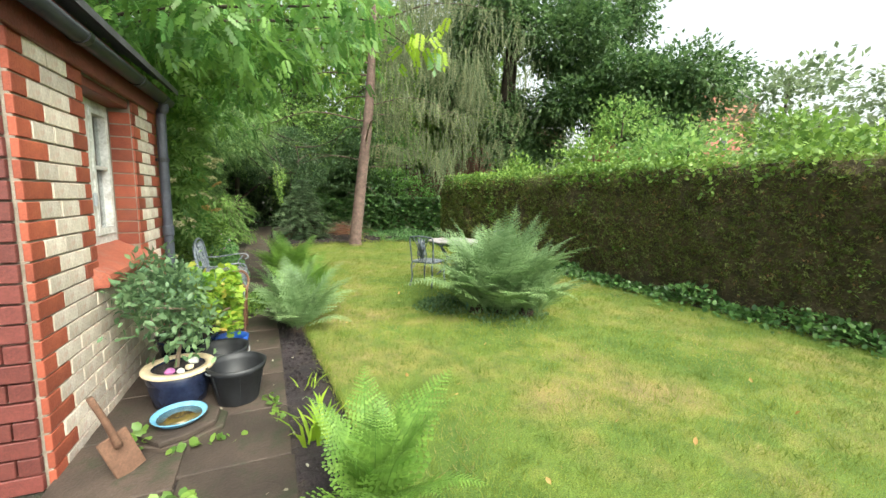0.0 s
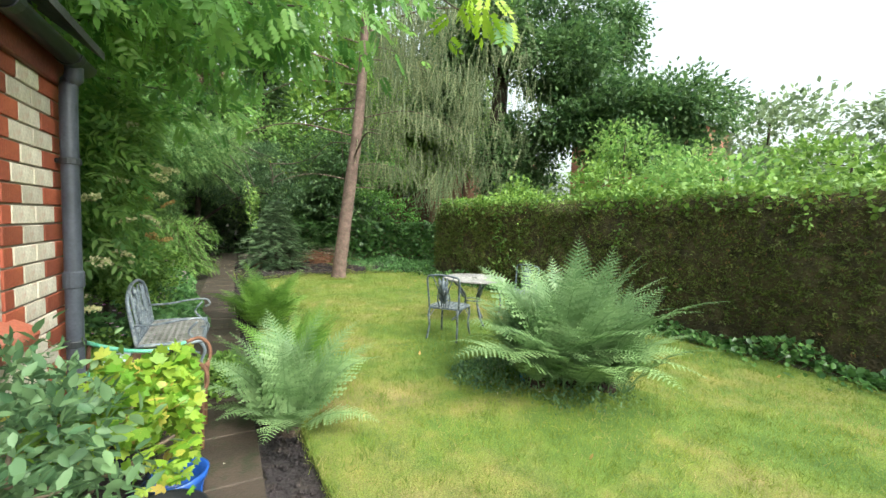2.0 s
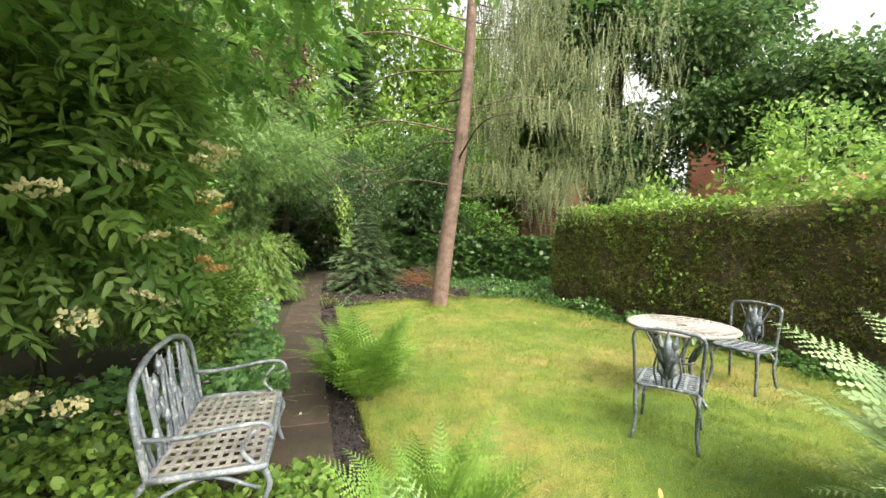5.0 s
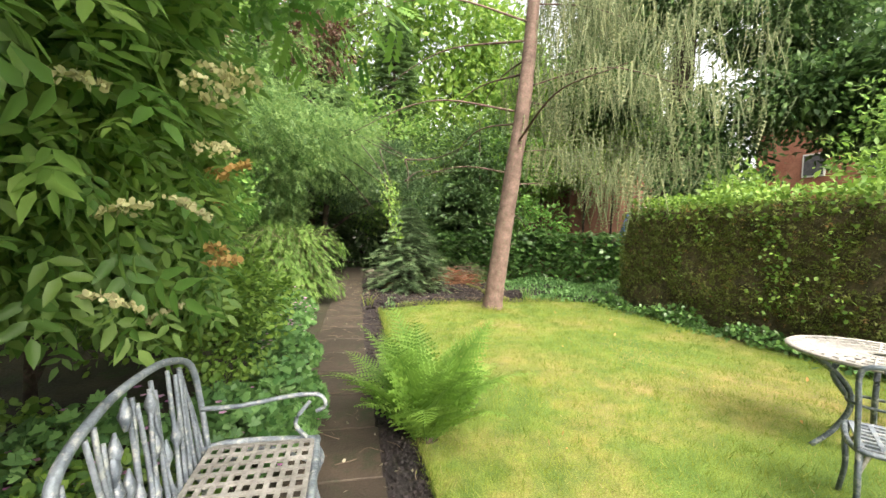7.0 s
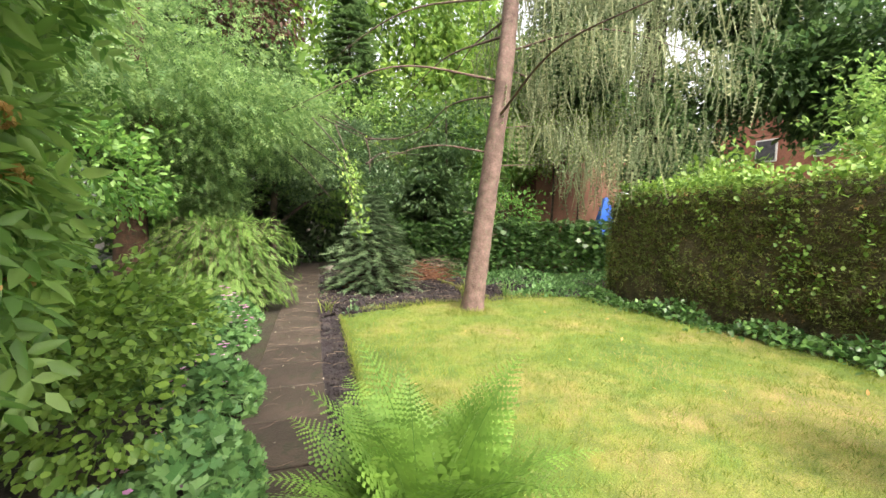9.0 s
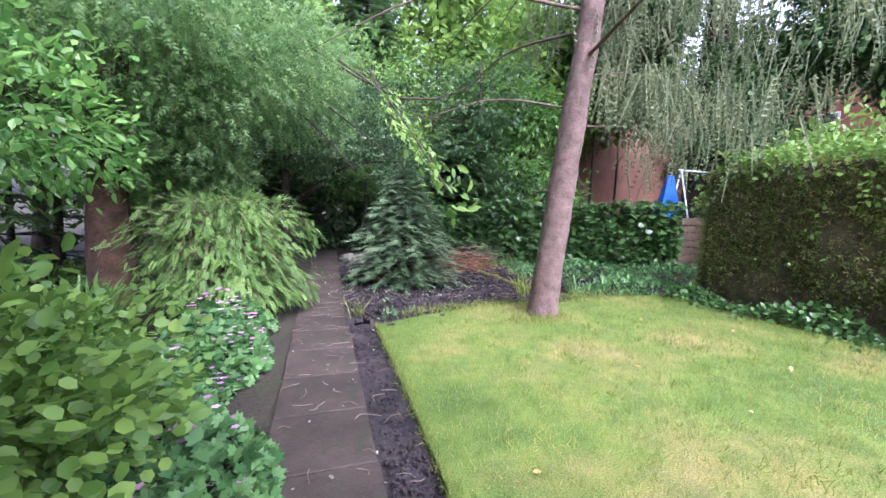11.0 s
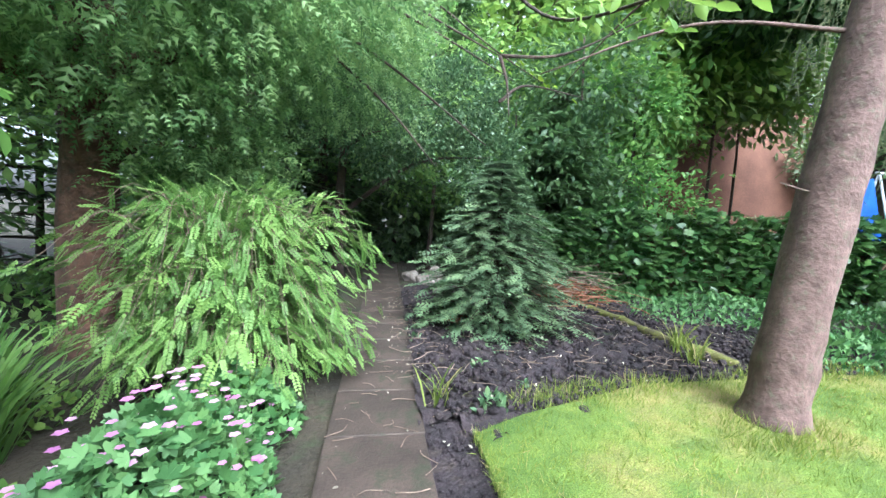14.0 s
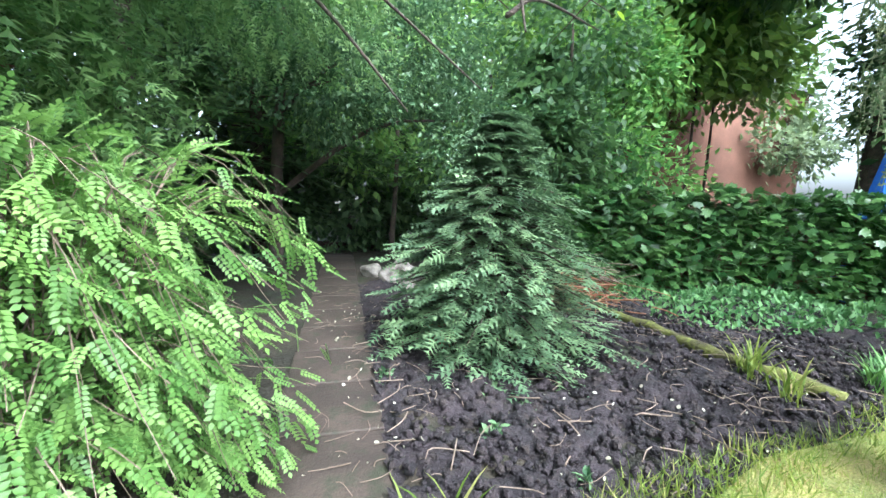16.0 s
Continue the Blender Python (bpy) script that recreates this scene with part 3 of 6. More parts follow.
def casement_window():
    root = tagged(new("window_1"), "old white casement window with peeling paint", "window", kind="structure")
    root.matrix_basis = HOUSE
    x0, x1 = -0.24, -0.17
    z0, z1 = SILL_Z, HEAD_Z - 0.07
    def bar(name, y0, y1, za, zb, xa=x0, xb=x1):
        return part(name, box_mesh(name, (xa, y0, za), (xb, y1, zb), M_WHITE, 0.004), root)
    bar("frame", WS0, WS0 + 0.07, z0, z1)
    bar("frame", WS1 - 0.07, WS1, z0, z1)
    bar("frame", WS0 + 0.07, WS1 - 0.07, z0, z0 + 0.08)
    bar("frame", WS0 + 0.07, WS1 - 0.07, z1 - 0.06, z1)
    mid = (WS0 + WS1) / 2
    bar("mullion", mid - 0.045, mid + 0.045, z0 + 0.08, z1 - 0.06, x0, x1 + 0.012)
    gz = z0 + 0.62
    for a, b in ((WS0 + 0.07, mid - 0.045), (mid + 0.045, WS1 - 0.07)):
        bar("sash", a, a + 0.045, z0 + 0.08, z1 - 0.06, x0 + 0.01, x1 + 0.02)
        bar("sash", b - 0.045, b, z0 + 0.08, z1 - 0.06, x0 + 0.01, x1 + 0.02)
        bar("sash", a + 0.045, b - 0.045, z0 + 0.08, z0 + 0.14, x0 + 0.01, x1 + 0.02)
        bar("sash", a + 0.045, b - 0.045, z1 - 0.105, z1 - 0.06, x0 + 0.01, x1 + 0.02)
        bar("glazing_bar", a + 0.045, b - 0.045, gz - 0.016, gz + 0.016, x0 + 0.015, x1 + 0.012)
        for za, zb in ((z0 + 0.14, gz - 0.016), (gz + 0.016, z1 - 0.105)):
            g = part("pane", box_mesh("pane", (-0.207, a + 0.045, za), (-0.203, b - 0.045, zb), M_GLASS, 0), root)
            g.visible_shadow = False
    b = part("blind", box_mesh("blind", (-0.202, WS0 + 0.1, gz + 0.03), (-0.155, mid - 0.06, z1 - 0.02), M_BLIND, 0.003), root)
    tagged(b, "plain white board over the upper pane")
    part("catch", box_mesh("catch", (-0.152, mid - 0.012, gz - 0.3), (-0.13, mid + 0.012, gz - 0.2), M_GALV, 0.004), root)
    return root


casement_window()
sill_v = [(-0.17, WS0 - 0.1, SILL_Z + 0.01), (-0.17, WS1 + 0.08, SILL_Z + 0.01), (0.09, WS1 + 0.08, SILL_Z - 0.13), (0.09, WS0 - 0.1, SILL_Z - 0.13), (0.1, WS0 - 0.1, SILL_Z - 0.16), (0.1, WS1 + 0.08, SILL_Z - 0.16), (0.085, WS1 + 0.08, SILL_Z - 0.22), (0.085, WS0 - 0.1, SILL_Z - 0.22), (-0.17, WS1 + 0.08, SILL_Z - 0.22), (-0.17, WS0 - 0.1, SILL_Z - 0.22)]
sill_f = [(0, 3, 2, 1), (3, 4, 5, 2), (4, 7, 6, 5), (7, 9, 8, 6), (0, 1, 8, 9), (0, 9, 7, 4, 3), (1, 2, 5, 6, 8)]
sill = tagged(new("window_sill", mesh_of("window_sill", sill_v, [f[::-1] for f in sill_f], M_SILL)), "sloping red painted brick window sill", "window sill", kind="structure")
sill.matrix_basis = HOUSE

# ---- garden furniture ----
def slatted(outline, z, bar=0.018, pitch=0.05, mat=M_METAL, name="seat"):
    """A cast lattice plate inside a rectangle (x0, y0, x1, y1)."""
    x0, y0, x1, y1 = outline
    geos = []
    def bx(lo, hi):
        vs = [(x, y, zz) for zz in (lo[2], hi[2]) for x, y in ((lo[0], lo[1]), (hi[0], lo[1]), (hi[0], hi[1]), (lo[0], hi[1]))]
        geos.append((vs, [(3, 2, 1, 0), (4, 5, 6, 7), (0, 1, 5, 4), (1, 2, 6, 5), (2, 3, 7, 6), (3, 0, 4, 7)]))
    n, m = max(2, round((x1 - x0) / pitch)), max(2, round((y1 - y0) / (pitch * 1.5)))
    for i in range(n + 1):
        x = x0 + (x1 - x0) * i / n
        bx((x - bar / 2, y0, z), (x + bar / 2, y1, z + 0.012))
    for j in range(m + 1):
        y = y0 + (y1 - y0) * j / m
        bx((x0, y - bar / 2, z + 0.002), (x1, y + bar / 2, z + 0.014))
    return mesh_of(name, *merge(geos), mat)


def rods(name, lines, r, mat, sides=6):
    return mesh_of(name, *merge([tube_geo(curve_pts(l, 5) if len(l) > 2 else l, [r * q for q in np.linspace(1, 0.85, (len(l) - 1) * 5 + 1 if len(l) > 2 else 2)], sides) for l in lines]), mat, True)


def bench():
    """Two-seat bench: seat along y, back at -x."""
    root = tagged(new("garden_bench"), "weathered grey cast-metal bench with lattice seat", "bench")
    w, d, h = 0.49, 0.25, 0.4
    part("seat", slatted((-d + 0.02, -w + 0.02, d, w - 0.02), h, 0.022, 0.052, M_TOP), root)
    rim = [(-d, -w, h), (d - 0.03, -w - 0.01, h), (d + 0.02, -w + 0.05, h), (d + 0.03, 0, h), (d + 0.02, w - 0.05, h), (d - 0.03, w + 0.01, h), (-d, w, h), (-d, 0, h), (-d, -w, h)]
    part("rim", rods("rim", [rim], 0.02, M_METAL), root)
    lean = lambda y, z: (-d - 0.16 * (z - h) , y, z)
    arch = [lean(-w, h), lean(-w - 0.01, 0.62), lean(-w + 0.03, 0.83), lean(-w * 0.5, 0.92), lean(0, 0.94), lean(w * 0.5, 0.92), lean(w - 0.03, 0.83), lean(w + 0.01, 0.62), lean(w, h)]
    part("back_frame", rods("back_frame", [arch], 0.018, M_METAL), root)
    rr = random.Random(4)
    reeds = []
    for i in range(17):
        y = -w + 0.06 + (2 * w - 0.12) * i / 16
        top = 0.91 - 0.35 * (abs(y) / w) ** 4 * 0.6
        y2 = y + rr.uniform(-0.09, 0.09)
        reeds.append([lean(y, h), lean((y + y2) / 2 + rr.uniform(-0.03, 0.03), 0.62), lean(max(-w + 0.05, min(w - 0.05, y2)), top - rr.uniform(0, 0.06))])
    part("back_reeds", rods("back_reeds", reeds, 0.011, M_METAL), root)
    leaves = []
    for i in range(12):
        y, z = rr.uniform(-w + 0.1, w - 0.1), rr.uniform(0.45, 0.8)
        leaves.append(tube_geo([lean(y, z), lean(y + 0.012, z + 0.05), lean(y + 0.03, z + 0.11)], [0.006, 0.024, 0.004], 6))
    part("back_leaves", mesh_of("back_leaves", *merge(leaves), M_METAL, True), root)
    for s in (-1, 1):
        y = s * w
        part("armrest", rods("armrest", [[lean(y, 0.6), (-0.1, y * 1.03, 0.6), (0.12, y * 1.05, 0.63), (d + 0.02, y * 1.05, 0.63), (d + 0.06, y * 1.05, 0.57), (d + 0.01, y * 1.05, 0.54)], [(d - 0.02, y, h), (d - 0.09, y, 0.5), (d - 0.02, y * 1.04, 0.6)]], 0.013, M_METAL), root)
        for x in (-d, d):
            o = 0.05 if x > 0 else -0.06
            part("leg", rods("leg", [[(x, y * 0.97, h), (x + o * 0.9, y, h - 0.1), (x + o * 0.2, y, 0.17), (x + o * 1.1, y, 0.0)]], 0.017, M_METAL), root)
        part("stretcher", rods("stretcher", [[(-d, y, h - 0.12), (0, y, h - 0.02), (d, y, h - 0.12)]], 0.012, M_METAL), root)
    return root


b = bench()
b.matrix_basis = pose(1.29, 7.6, -0.065, 0, 0, -7)


def metal_chair():
    """Chair facing +x with a patterned back."""
    root = tagged(new("garden_chair"), "dark blue-grey cast-metal chair with leaf-pattern back", "chair", "chairs at the garden table")
    w, d, h = 0.215, 0.2, 0.43
    part("seat", slatted((-d + 0.02, -w + 0.02, d, w - 0.02), h, 0.02, 0.055, M_METAL), root)
    rim = [(-d, -w, h), (d - 0.04, -w - 0.01, h), (d + 0.02, -w + 0.07, h), (d + 0.03, 0, h), (d + 0.02, w - 0.07, h), (d - 0.04, w + 0.01, h), (-d, w, h), (-d, 0, h), (-d, -w, h)]
    part("rim", rods("rim", [rim], 0.016, M_METALD), root)
    lean = lambda y, z: (-d - 0.13 * (z - h), y, z)
    part("back_frame", rods("back_frame", [[lean(-w, h), lean(-w - 0.01, 0.65), lean(-w - 0.012, 0.84), lean(-w * 0.6, 0.875), lean(0, 0.885), lean(w * 0.6, 0.875), lean(w + 0.012, 0.84), lean(w + 0.01, 0.65), lean(w, h)]], 0.015, M_METALD), root)
    stems = [[lean(0, h), lean(0, 0.66), lean(0, 0.87)]]
    for s in (-1, 1):
        stems += [[lean(s * 0.03, h), lean(s * 0.05, 0.62), lean(s * 0.15, 0.86)], [lean(s * 0.06, h), lean(s * 0.09, 0.58), lean(s * 0.04, 0.78)]]
    part("back_stems", rods("back_stems", stems, 0.009, M_METALD), root)
    lv = []
    for s in (-1, 1):
        for z in (0.5, 0.6, 0.7):
            lv.append(tube_geo([lean(s * 0.01, z), lean(s * 0.045, z + 0.07), lean(s * 0.06, z + 0.15)], [0.008, 0.033, 0.004], 6))
    lv.append(tube_geo([lean(0, 0.55), lean(0, 0.72), lean(0, 0.86)], [0.02, 0.05, 0.008], 8))
    part("back_leaves", mesh_of("back_leaves", *merge(lv), M_METALD, True), root)
    for sx, x in ((-1, -d), (1, d)):
        for s in (-1, 1):
            y = s * w * 0.95
            part("leg", rods("leg", [[(x, y, h), (x + sx * 0.03, y * 1.03, h - 0.1), (x + sx * 0.005, y, 0.18), (x + sx * 0.05, y * 1.08, 0.0)]], 0.016, M_METALD), root)
            part("knee", rods("knee", [[(x, y, h - 0.12), (x - sx * 0.05, y * 0.8, h - 0.03), (x - sx * 0.09, y * 0.75, h)]], 0.01, M_TOP), root)
    return root


chair = metal_chair()
chair.matrix_basis = pose(4.44, 6.92, 0.0, 0, 0, 30)
copy_thing(chair, pose(6.22, 7.32, 0.0, 0, 0, 186))


def round_table():
    root = tagged(new("garden_table"), "round cast-metal garden table with pale worn top", "table")
    geos = [lathe([(0.49, 0.69), (0.52, 0.685), (0.535, 0.695), (0.535, 0.71), (0.52, 0.718), (0.49, 0.712)], 40)]
    geos[0] = (geos[0][0], geos[0][1][:-2] + [tuple(5 * 40 + k2 for k2 in ((k + 1) % 40, k)) + (k, (k + 1) % 40) for k in range(40)])
    for r in (0.09, 0.19, 0.3, 0.41):
        g = lathe([(r - 0.03, 0.698), (r + 0.03, 0.698), (r + 0.03, 0.71), (r - 0.03, 0.71)], 32)
        geos.append((g[0], g[1][:-2] + [tuple(3 * 32 + k2 for k2 in ((k + 1) % 32, k)) + (k, (k + 1) % 32) for k in range(32)]))
    for k in range(36):
        a = 2 * math.pi * k / 36
        c, s = math.cos(a), math.sin(a)
        geos.append(tube_geo([(0.08 * c, 0.08 * s, 0.702), (0.5 * c, 0.5 * s, 0.702)], [0.008, 0.016], 4))
    part("top", mesh_of("top", *merge(geos), M_TOP), root)
    for k in range(3):
        a = radians(20 + 120 * k)
        c, s = math.cos(a), math.sin(a)
        q = lambda r, z: (r * c, r * s, z)
        part("leg", rods("leg", [[q(0.42, 0.69), q(0.3, 0.6), q(0.16, 0.45), q(0.14, 0.3), q(0.24, 0.12), q(0.36, 0.0)], [q(0.16, 0.69), q(0.26, 0.56), q(0.17, 0.4)]], 0.022, M_METALD), root)
    part("ring", rods("ring", [[(0.15 * math.cos(a), 0.15 * math.sin(a), 0.36) for a in np.linspace(0, 2 * math.pi, 9)]], 0.012, M_METALD), root)
    return root


round_table().matrix_basis = pose(5.28, 7.4, 0.0) @ Matrix.Diagonal((0.92, 0.92, 1.0, 1))

# ---- pots by the wall ----
def glazed_pot():
    root = tagged(new("plant_pot"), "navy glazed plant pot with cream rim and shells", "plant pot")
    part("body", mesh_of("body", *lathe([(0.16, 0), (0.2, 0.03), (0.215, 0.09), (0.22, 0.1), (0.24, 0.2), (0.245, 0.21), (0.25, 0.29), (0.2, 0.29), (0.19, 0.25)]), M_NAVY, True), root)
    g = lathe([(0.205, 0.275), (0.205, 0.302), (0.255, 0.306), (0.275, 0.3), (0.28, 0.288), (0.27, 0.278)])
    part("rim", mesh_of("rim", g[0], g[1][:-2] + [(5 * 28 + (k + 1) % 28, 5 * 28 + k, k, (k + 1) % 28) for k in range(28)], M_RIM, True), root)
    part("soil", mesh_of("soil", *lathe([(0.19, 0.25), (0.203, 0.277), (0.1, 0.288), (0.01, 0.286)]), M_SOIL, True), root)
    for i, (x, y, r, m) in enumerate(((0.11, 0.05, 0.045, M_WHITE), (0.08, -0.09, 0.035, M_RIM), (-0.06, -0.12, 0.04, M_PINK), (0.12, 0.12, 0.04, M_GERAN), (0.02, -0.15, 0.03, M_WHITE))):
        bm = bmesh.new()
        bmesh.ops.create_icosphere(bm, subdivisions=2, radius=r)
        for v in bm.verts:
            v.co *= 1 + 0.25 * noise.noise(v.co * 30 + Vector((i, 0, 0)))
            v.co.z *= 0.65
        me = bpy.data.meshes.new("shell")
        bm.to_mesh(me)
        bm.free()
        me.materials.append(m)
        part("shell", me, root, pose(x, y, 0.3))
    return root


glazed_pot().matrix_basis = pose(0.82, 4.3, -0.03) @ Matrix.Diagonal((0.86, 0.86, 1.0, 1))


def bucket(label, r0, r1, h, mat, water=None):
    root = tagged(new("bucket"), label, "bucket")
    prof = [(r0, 0), (r0 + 0.005, 0.02), (r1 - 0.012, h - 0.06), (r1, h - 0.05), (r1 + 0.012, h), (r1 - 0.004, h), (r1 - 0.02, h - 0.05), (r0 - 0.008, 0.02)]
    part("body", mesh_of("body", *lathe(prof), mat, True), root)
    a = [((r1 + 0.01) * math.cos(t), (r1 + 0.01) * math.sin(t), h - 0.03 - 0.05 * math.sin(t)) for t in np.linspace(0, math.pi, 9)]
    part("handle", rods("handle", [a], 0.006, M_GALV), root)
    for t in range(18):
        an = 2 * math.pi * t / 18
        if t % 3 == 0:
            part("rib", mesh_of("rib", *tube_geo([(r0 * math.cos(an), r0 * math.sin(an), 0.02), ((r1 - 0.008) * math.cos(an), (r1 - 0.008) * math.sin(an), h - 0.06)], [0.006, 0.006], 5), mat), root)
    return root


bucket("black rubber builder's bucket with wire handle", 0.145, 0.2, 0.3, M_RUBBER).matrix_basis = pose(1.2, 4.16, -0.03, 0, 0, 30)
bucket("dark bucket of green water behind the first", 0.14, 0.19, 0.28, M_RUBBER).matrix_basis = pose(1.13, 4.62, -0.03, 0, 0, 200)
bucket("bright blue plastic bucket", 0.11, 0.14, 0.2, M_BLUE).matrix_basis = pose(1.22, 5.1, -0.03, 0, 0, 90)
wpool = lathe([(0.12, 0.2), (0.172, 0.2), (0.172, 0.204), (0.01, 0.205)])


def planter(x, y, label):
    root = tagged(new("planter"), label, "planter")
    part("body", mesh_of("body", *lathe([(0.15, 0), (0.17, 0.02), (0.23, 0.3), (0.245, 0.3), (0.245, 0.33), (0.225, 0.33), (0.21, 0.28)]), M_NAVY, True), root)
    part("soil", mesh_of("soil", *lathe([(0.2, 0.25), (0.214, 0.29), (0.05, 0.3)]), M_SOIL, True), root)
    root.matrix_basis = pose(x, y, -0.03)
    return root


planter(0.86, 4.95, "dark glazed planter behind the pots")
bp = tagged(new("water_dish", mesh_of("water_dish", *lathe([(0.1, 0.0), (0.15, 0.02), (0.185, 0.055), (0.19, 0.06), (0.183, 0.064), (0.15, 0.035), (0.11, 0.02)]), M_DISH, True)), "pale blue bowl of murky rainwater on slabs", "bowl")
bp.matrix_basis = pose(0.83, 3.87, 0.044) @ Matrix.Scale(0.86, 4)
part("water", mesh_of("water", *lathe([(0.115, 0.025), (0.152, 0.039), (0.05, 0.0395), (0.005, 0.0395)]), M_WATER, True), bp)


def rough_slab(name, w, d, h, mat, seed):
    r = random.Random(seed)
    n = 9
    ring = [(w * (0.9 + 0.2 * r.random()) * math.cos(2 * math.pi * k / n), d * (0.9 + 0.2 * r.random()) * math.sin(2 * math.pi * k / n)) for k in range(n)]
    vs = [(x, y, z) for z, q in ((0, 0.97), (h * 0.2, 1), (h * 0.85, 1), (h, 0.96)) for x, y in [(a * q, b_ * q) for a, b_ in ring]]
    fs = [(i * n + k, i * n + (k + 1) % n, (i + 1) * n + (k + 1) % n, (i + 1) * n + k) for i in range(3) for k in range(n)]
    fs += [tuple(range(n))[::-1], tuple(3 * n + k for k in range(n))]
    return mesh_of(name, vs, fs, mat)


for i, (z, q, a) in enumerate(((-0.03, 0.27, 10), (0.008, 0.25, 50))):
    sl = tagged(new("stone_slab", rough_slab("stone_slab", q, q * 0.9, 0.036, M_SLAB, i)), "flat broken stone slab under the bowl", "stone", "stacked stones under the bowl")
    sl.matrix_basis = pose(0.83, 3.88, z, 0, 0, a)


def shovel():
    root = tagged(new("wooden_shovel"), "old brown wooden shovel leaning on the wall", "shovel")
    part("shaft", rods("shaft", [[(0, 0, 0.22), (0.0, 0.02, 0.42), (-0.01, 0.05, 0.62)]], 0.026, M_PLANK, 8), root)
    blade = box_mesh("blade", (-0.1, -0.012, 0.0), (0.1, 0.012, 0.3), M_PLANK, 0.006)
    part("blade", blade, root, pose(0.0, -0.02, 0.0, -12, 0, 0))
    return root


shovel().matrix_basis = pose(0.6, 3.55, -0.025, 4, -16, 35) @ Matrix.Diagonal((0.75, 0.9, 0.85, 1))


def frame_cart():
    """Old garden lounger frame of bent tubes, carrying boards."""
    root = tagged(new("lounger_frame"), "old lounger frame of bent green rusty tubes with boards on it", "lounger frame")
    for dx, dy, dz in ((0, 0, 0), (-0.06, -0.42, -0.08)):
        part("tube", rods("tube", [[(0.36 + dx, 7.2 + dy * 1.6, 0.5 + dz), (0.6 + dx, 6.85 + dy, 0.5 + dz), (0.89 + dx, 6.49 + dy, 0.48 + dz), (1.15 + dx, 6.38 + dy, 0.47 + dz), (1.32 + dx, 6.42 + dy, 0.5 + dz)]], 0.017, M_GREENT, 8), root)
        for line in ([(1.32 + dx, 6.42 + dy, 0.5 + dz), (1.43 + dx, 6.5 + dy, 0.5 + dz), (1.5 + dx, 6.46 + dy, 0.42 + dz), (1.48 + dx, 6.4 + dy, 0.3 + dz), (1.36 + dx, 6.36 + dy, 0.25 + dz), (1.25 + dx, 6.36 + dy, 0.28 + dz)], [(1.48 + dx, 6.4 + dy, 0.3 + dz), (1.46 + dx, 6.36 + dy, 0.1), (1.46 + dx, 6.36 + dy, -0.28)], [(0.66 + dx, 6.8 + dy, 0.49 + dz), (0.64 + dx, 6.8 + dy, 0.2), (0.62 + dx, 6.8 + dy, -0.28)]):
            part("curl", rods("curl", [line], 0.016, M_RUSTT, 8), root)
    for x0, x1, m, nm in ((0.78, 0.94, M_GREYB, "grey_board"), (0.955, 1.02, M_PLANK, "brown_board"), (1.03, 1.1, M_RUSTT, "brown_board")):
        part(nm, box_mesh(nm, (x0, 5.75, 0.0), (x1, 6.62, 0.03), m, 0.004), root, pose(0, 0.0, 0.405 - 0.6, 5.2, 0, 0) )
    root.matrix_basis = pose(0.151, 0.42, 0.182) @ Matrix.Scale(0.88, 4)
    return root


frame_cart()

# ---- ferns ----
def frond_mesh(a0, a1, seed, mat, pairs=30, lobes=5):
    """One unit-long frond along +y: arching rib, tapering toothed pinnae."""
    r = np.random.default_rng(seed)
    vs, fs, tn = [], [], []
    n = 30
    pts, ang, p = [], [], Vector((0, 0, 0))
    for i in range(n + 1):
        t = i / n
        a = radians(a0 + (a1 - a0) * t ** 1.6)
        pts.append(p.copy())
        ang.append(a)
        p = p + Vector((0, math.sin(a), math.cos(a))) / n
    rv_, rf_ = tube_geo(pts, [0.007 * (1 - 0.85 * i / n) for i in range(n + 1)], 4)
    vs += [tuple(v) for v in rv_]
    fs += rf_[:-2]
    tn += [0.2] * len(vs)
    for k in range(pairs):
        t = 0.12 + 0.87 * k / (pairs - 1)
        i = min(n - 1, int(t * n))
        base, a = pts[i].lerp(pts[i + 1], t * n - i), ang[i]
        fwd, nor = Vector((0, math.sin(a), math.cos(a))), Vector((0, -math.cos(a), math.sin(a)))
        ln = 0.22 * min(1, (t - 0.04) / 0.25) ** 0.8 * (1 - max(0, t - 0.35) / 0.66) ** 0.85 + 0.008
        for s in (-1, 1):
            q = r.uniform(0.9, 1.1)
            d = (Vector((s, 0, 0)) + fwd * (0.35 + 0.3 * t) + nor * r.uniform(-0.05, 0.22)).normalized()
            w = d.cross(nor).normalized()
            tone = float(r.uniform(0.2, 0.9))
            for j in range(lobes):
                u0, u1 = j / lobes, (j + 1) / lobes
                wid = ln * 0.165 * (1 - 0.75 * u0)
                c0, c1 = base + d * ln * q * u0 - nor * ln * 0.15 * u0 ** 2, base + d * ln * q * u1 - nor * ln * 0.15 * u1 ** 2
                for sg in (-1, 1):
                    m = len(vs)
                    vs += [tuple(c0), tuple(c1), tuple((c0 + c1) / 2 + w * sg * wid + d * ln * 0.06)]
                    fs.append((m, m + 1, m + 2))
                    tn += [tone] * 3
    me = mesh_of("frond", vs, fs, mat)
    at = me.attributes.new("tone", 'FLOAT', 'POINT')
    at.data.foreach_set("value", np.array(tn, np.float32))
    return me


FRONDS = [frond_mesh(a0, a1, i, M_FERN) for i, (a0, a1) in enumerate(((4, 40), (10, 56), (18, 72), (28, 90), (44, 108)))]
FRONDS_Y = [frond_mesh(a0, a1, i + 9, M_FERNY) for i, (a0, a1) in enumerate(((5, 42), (12, 60), (22, 80), (36, 98)))]


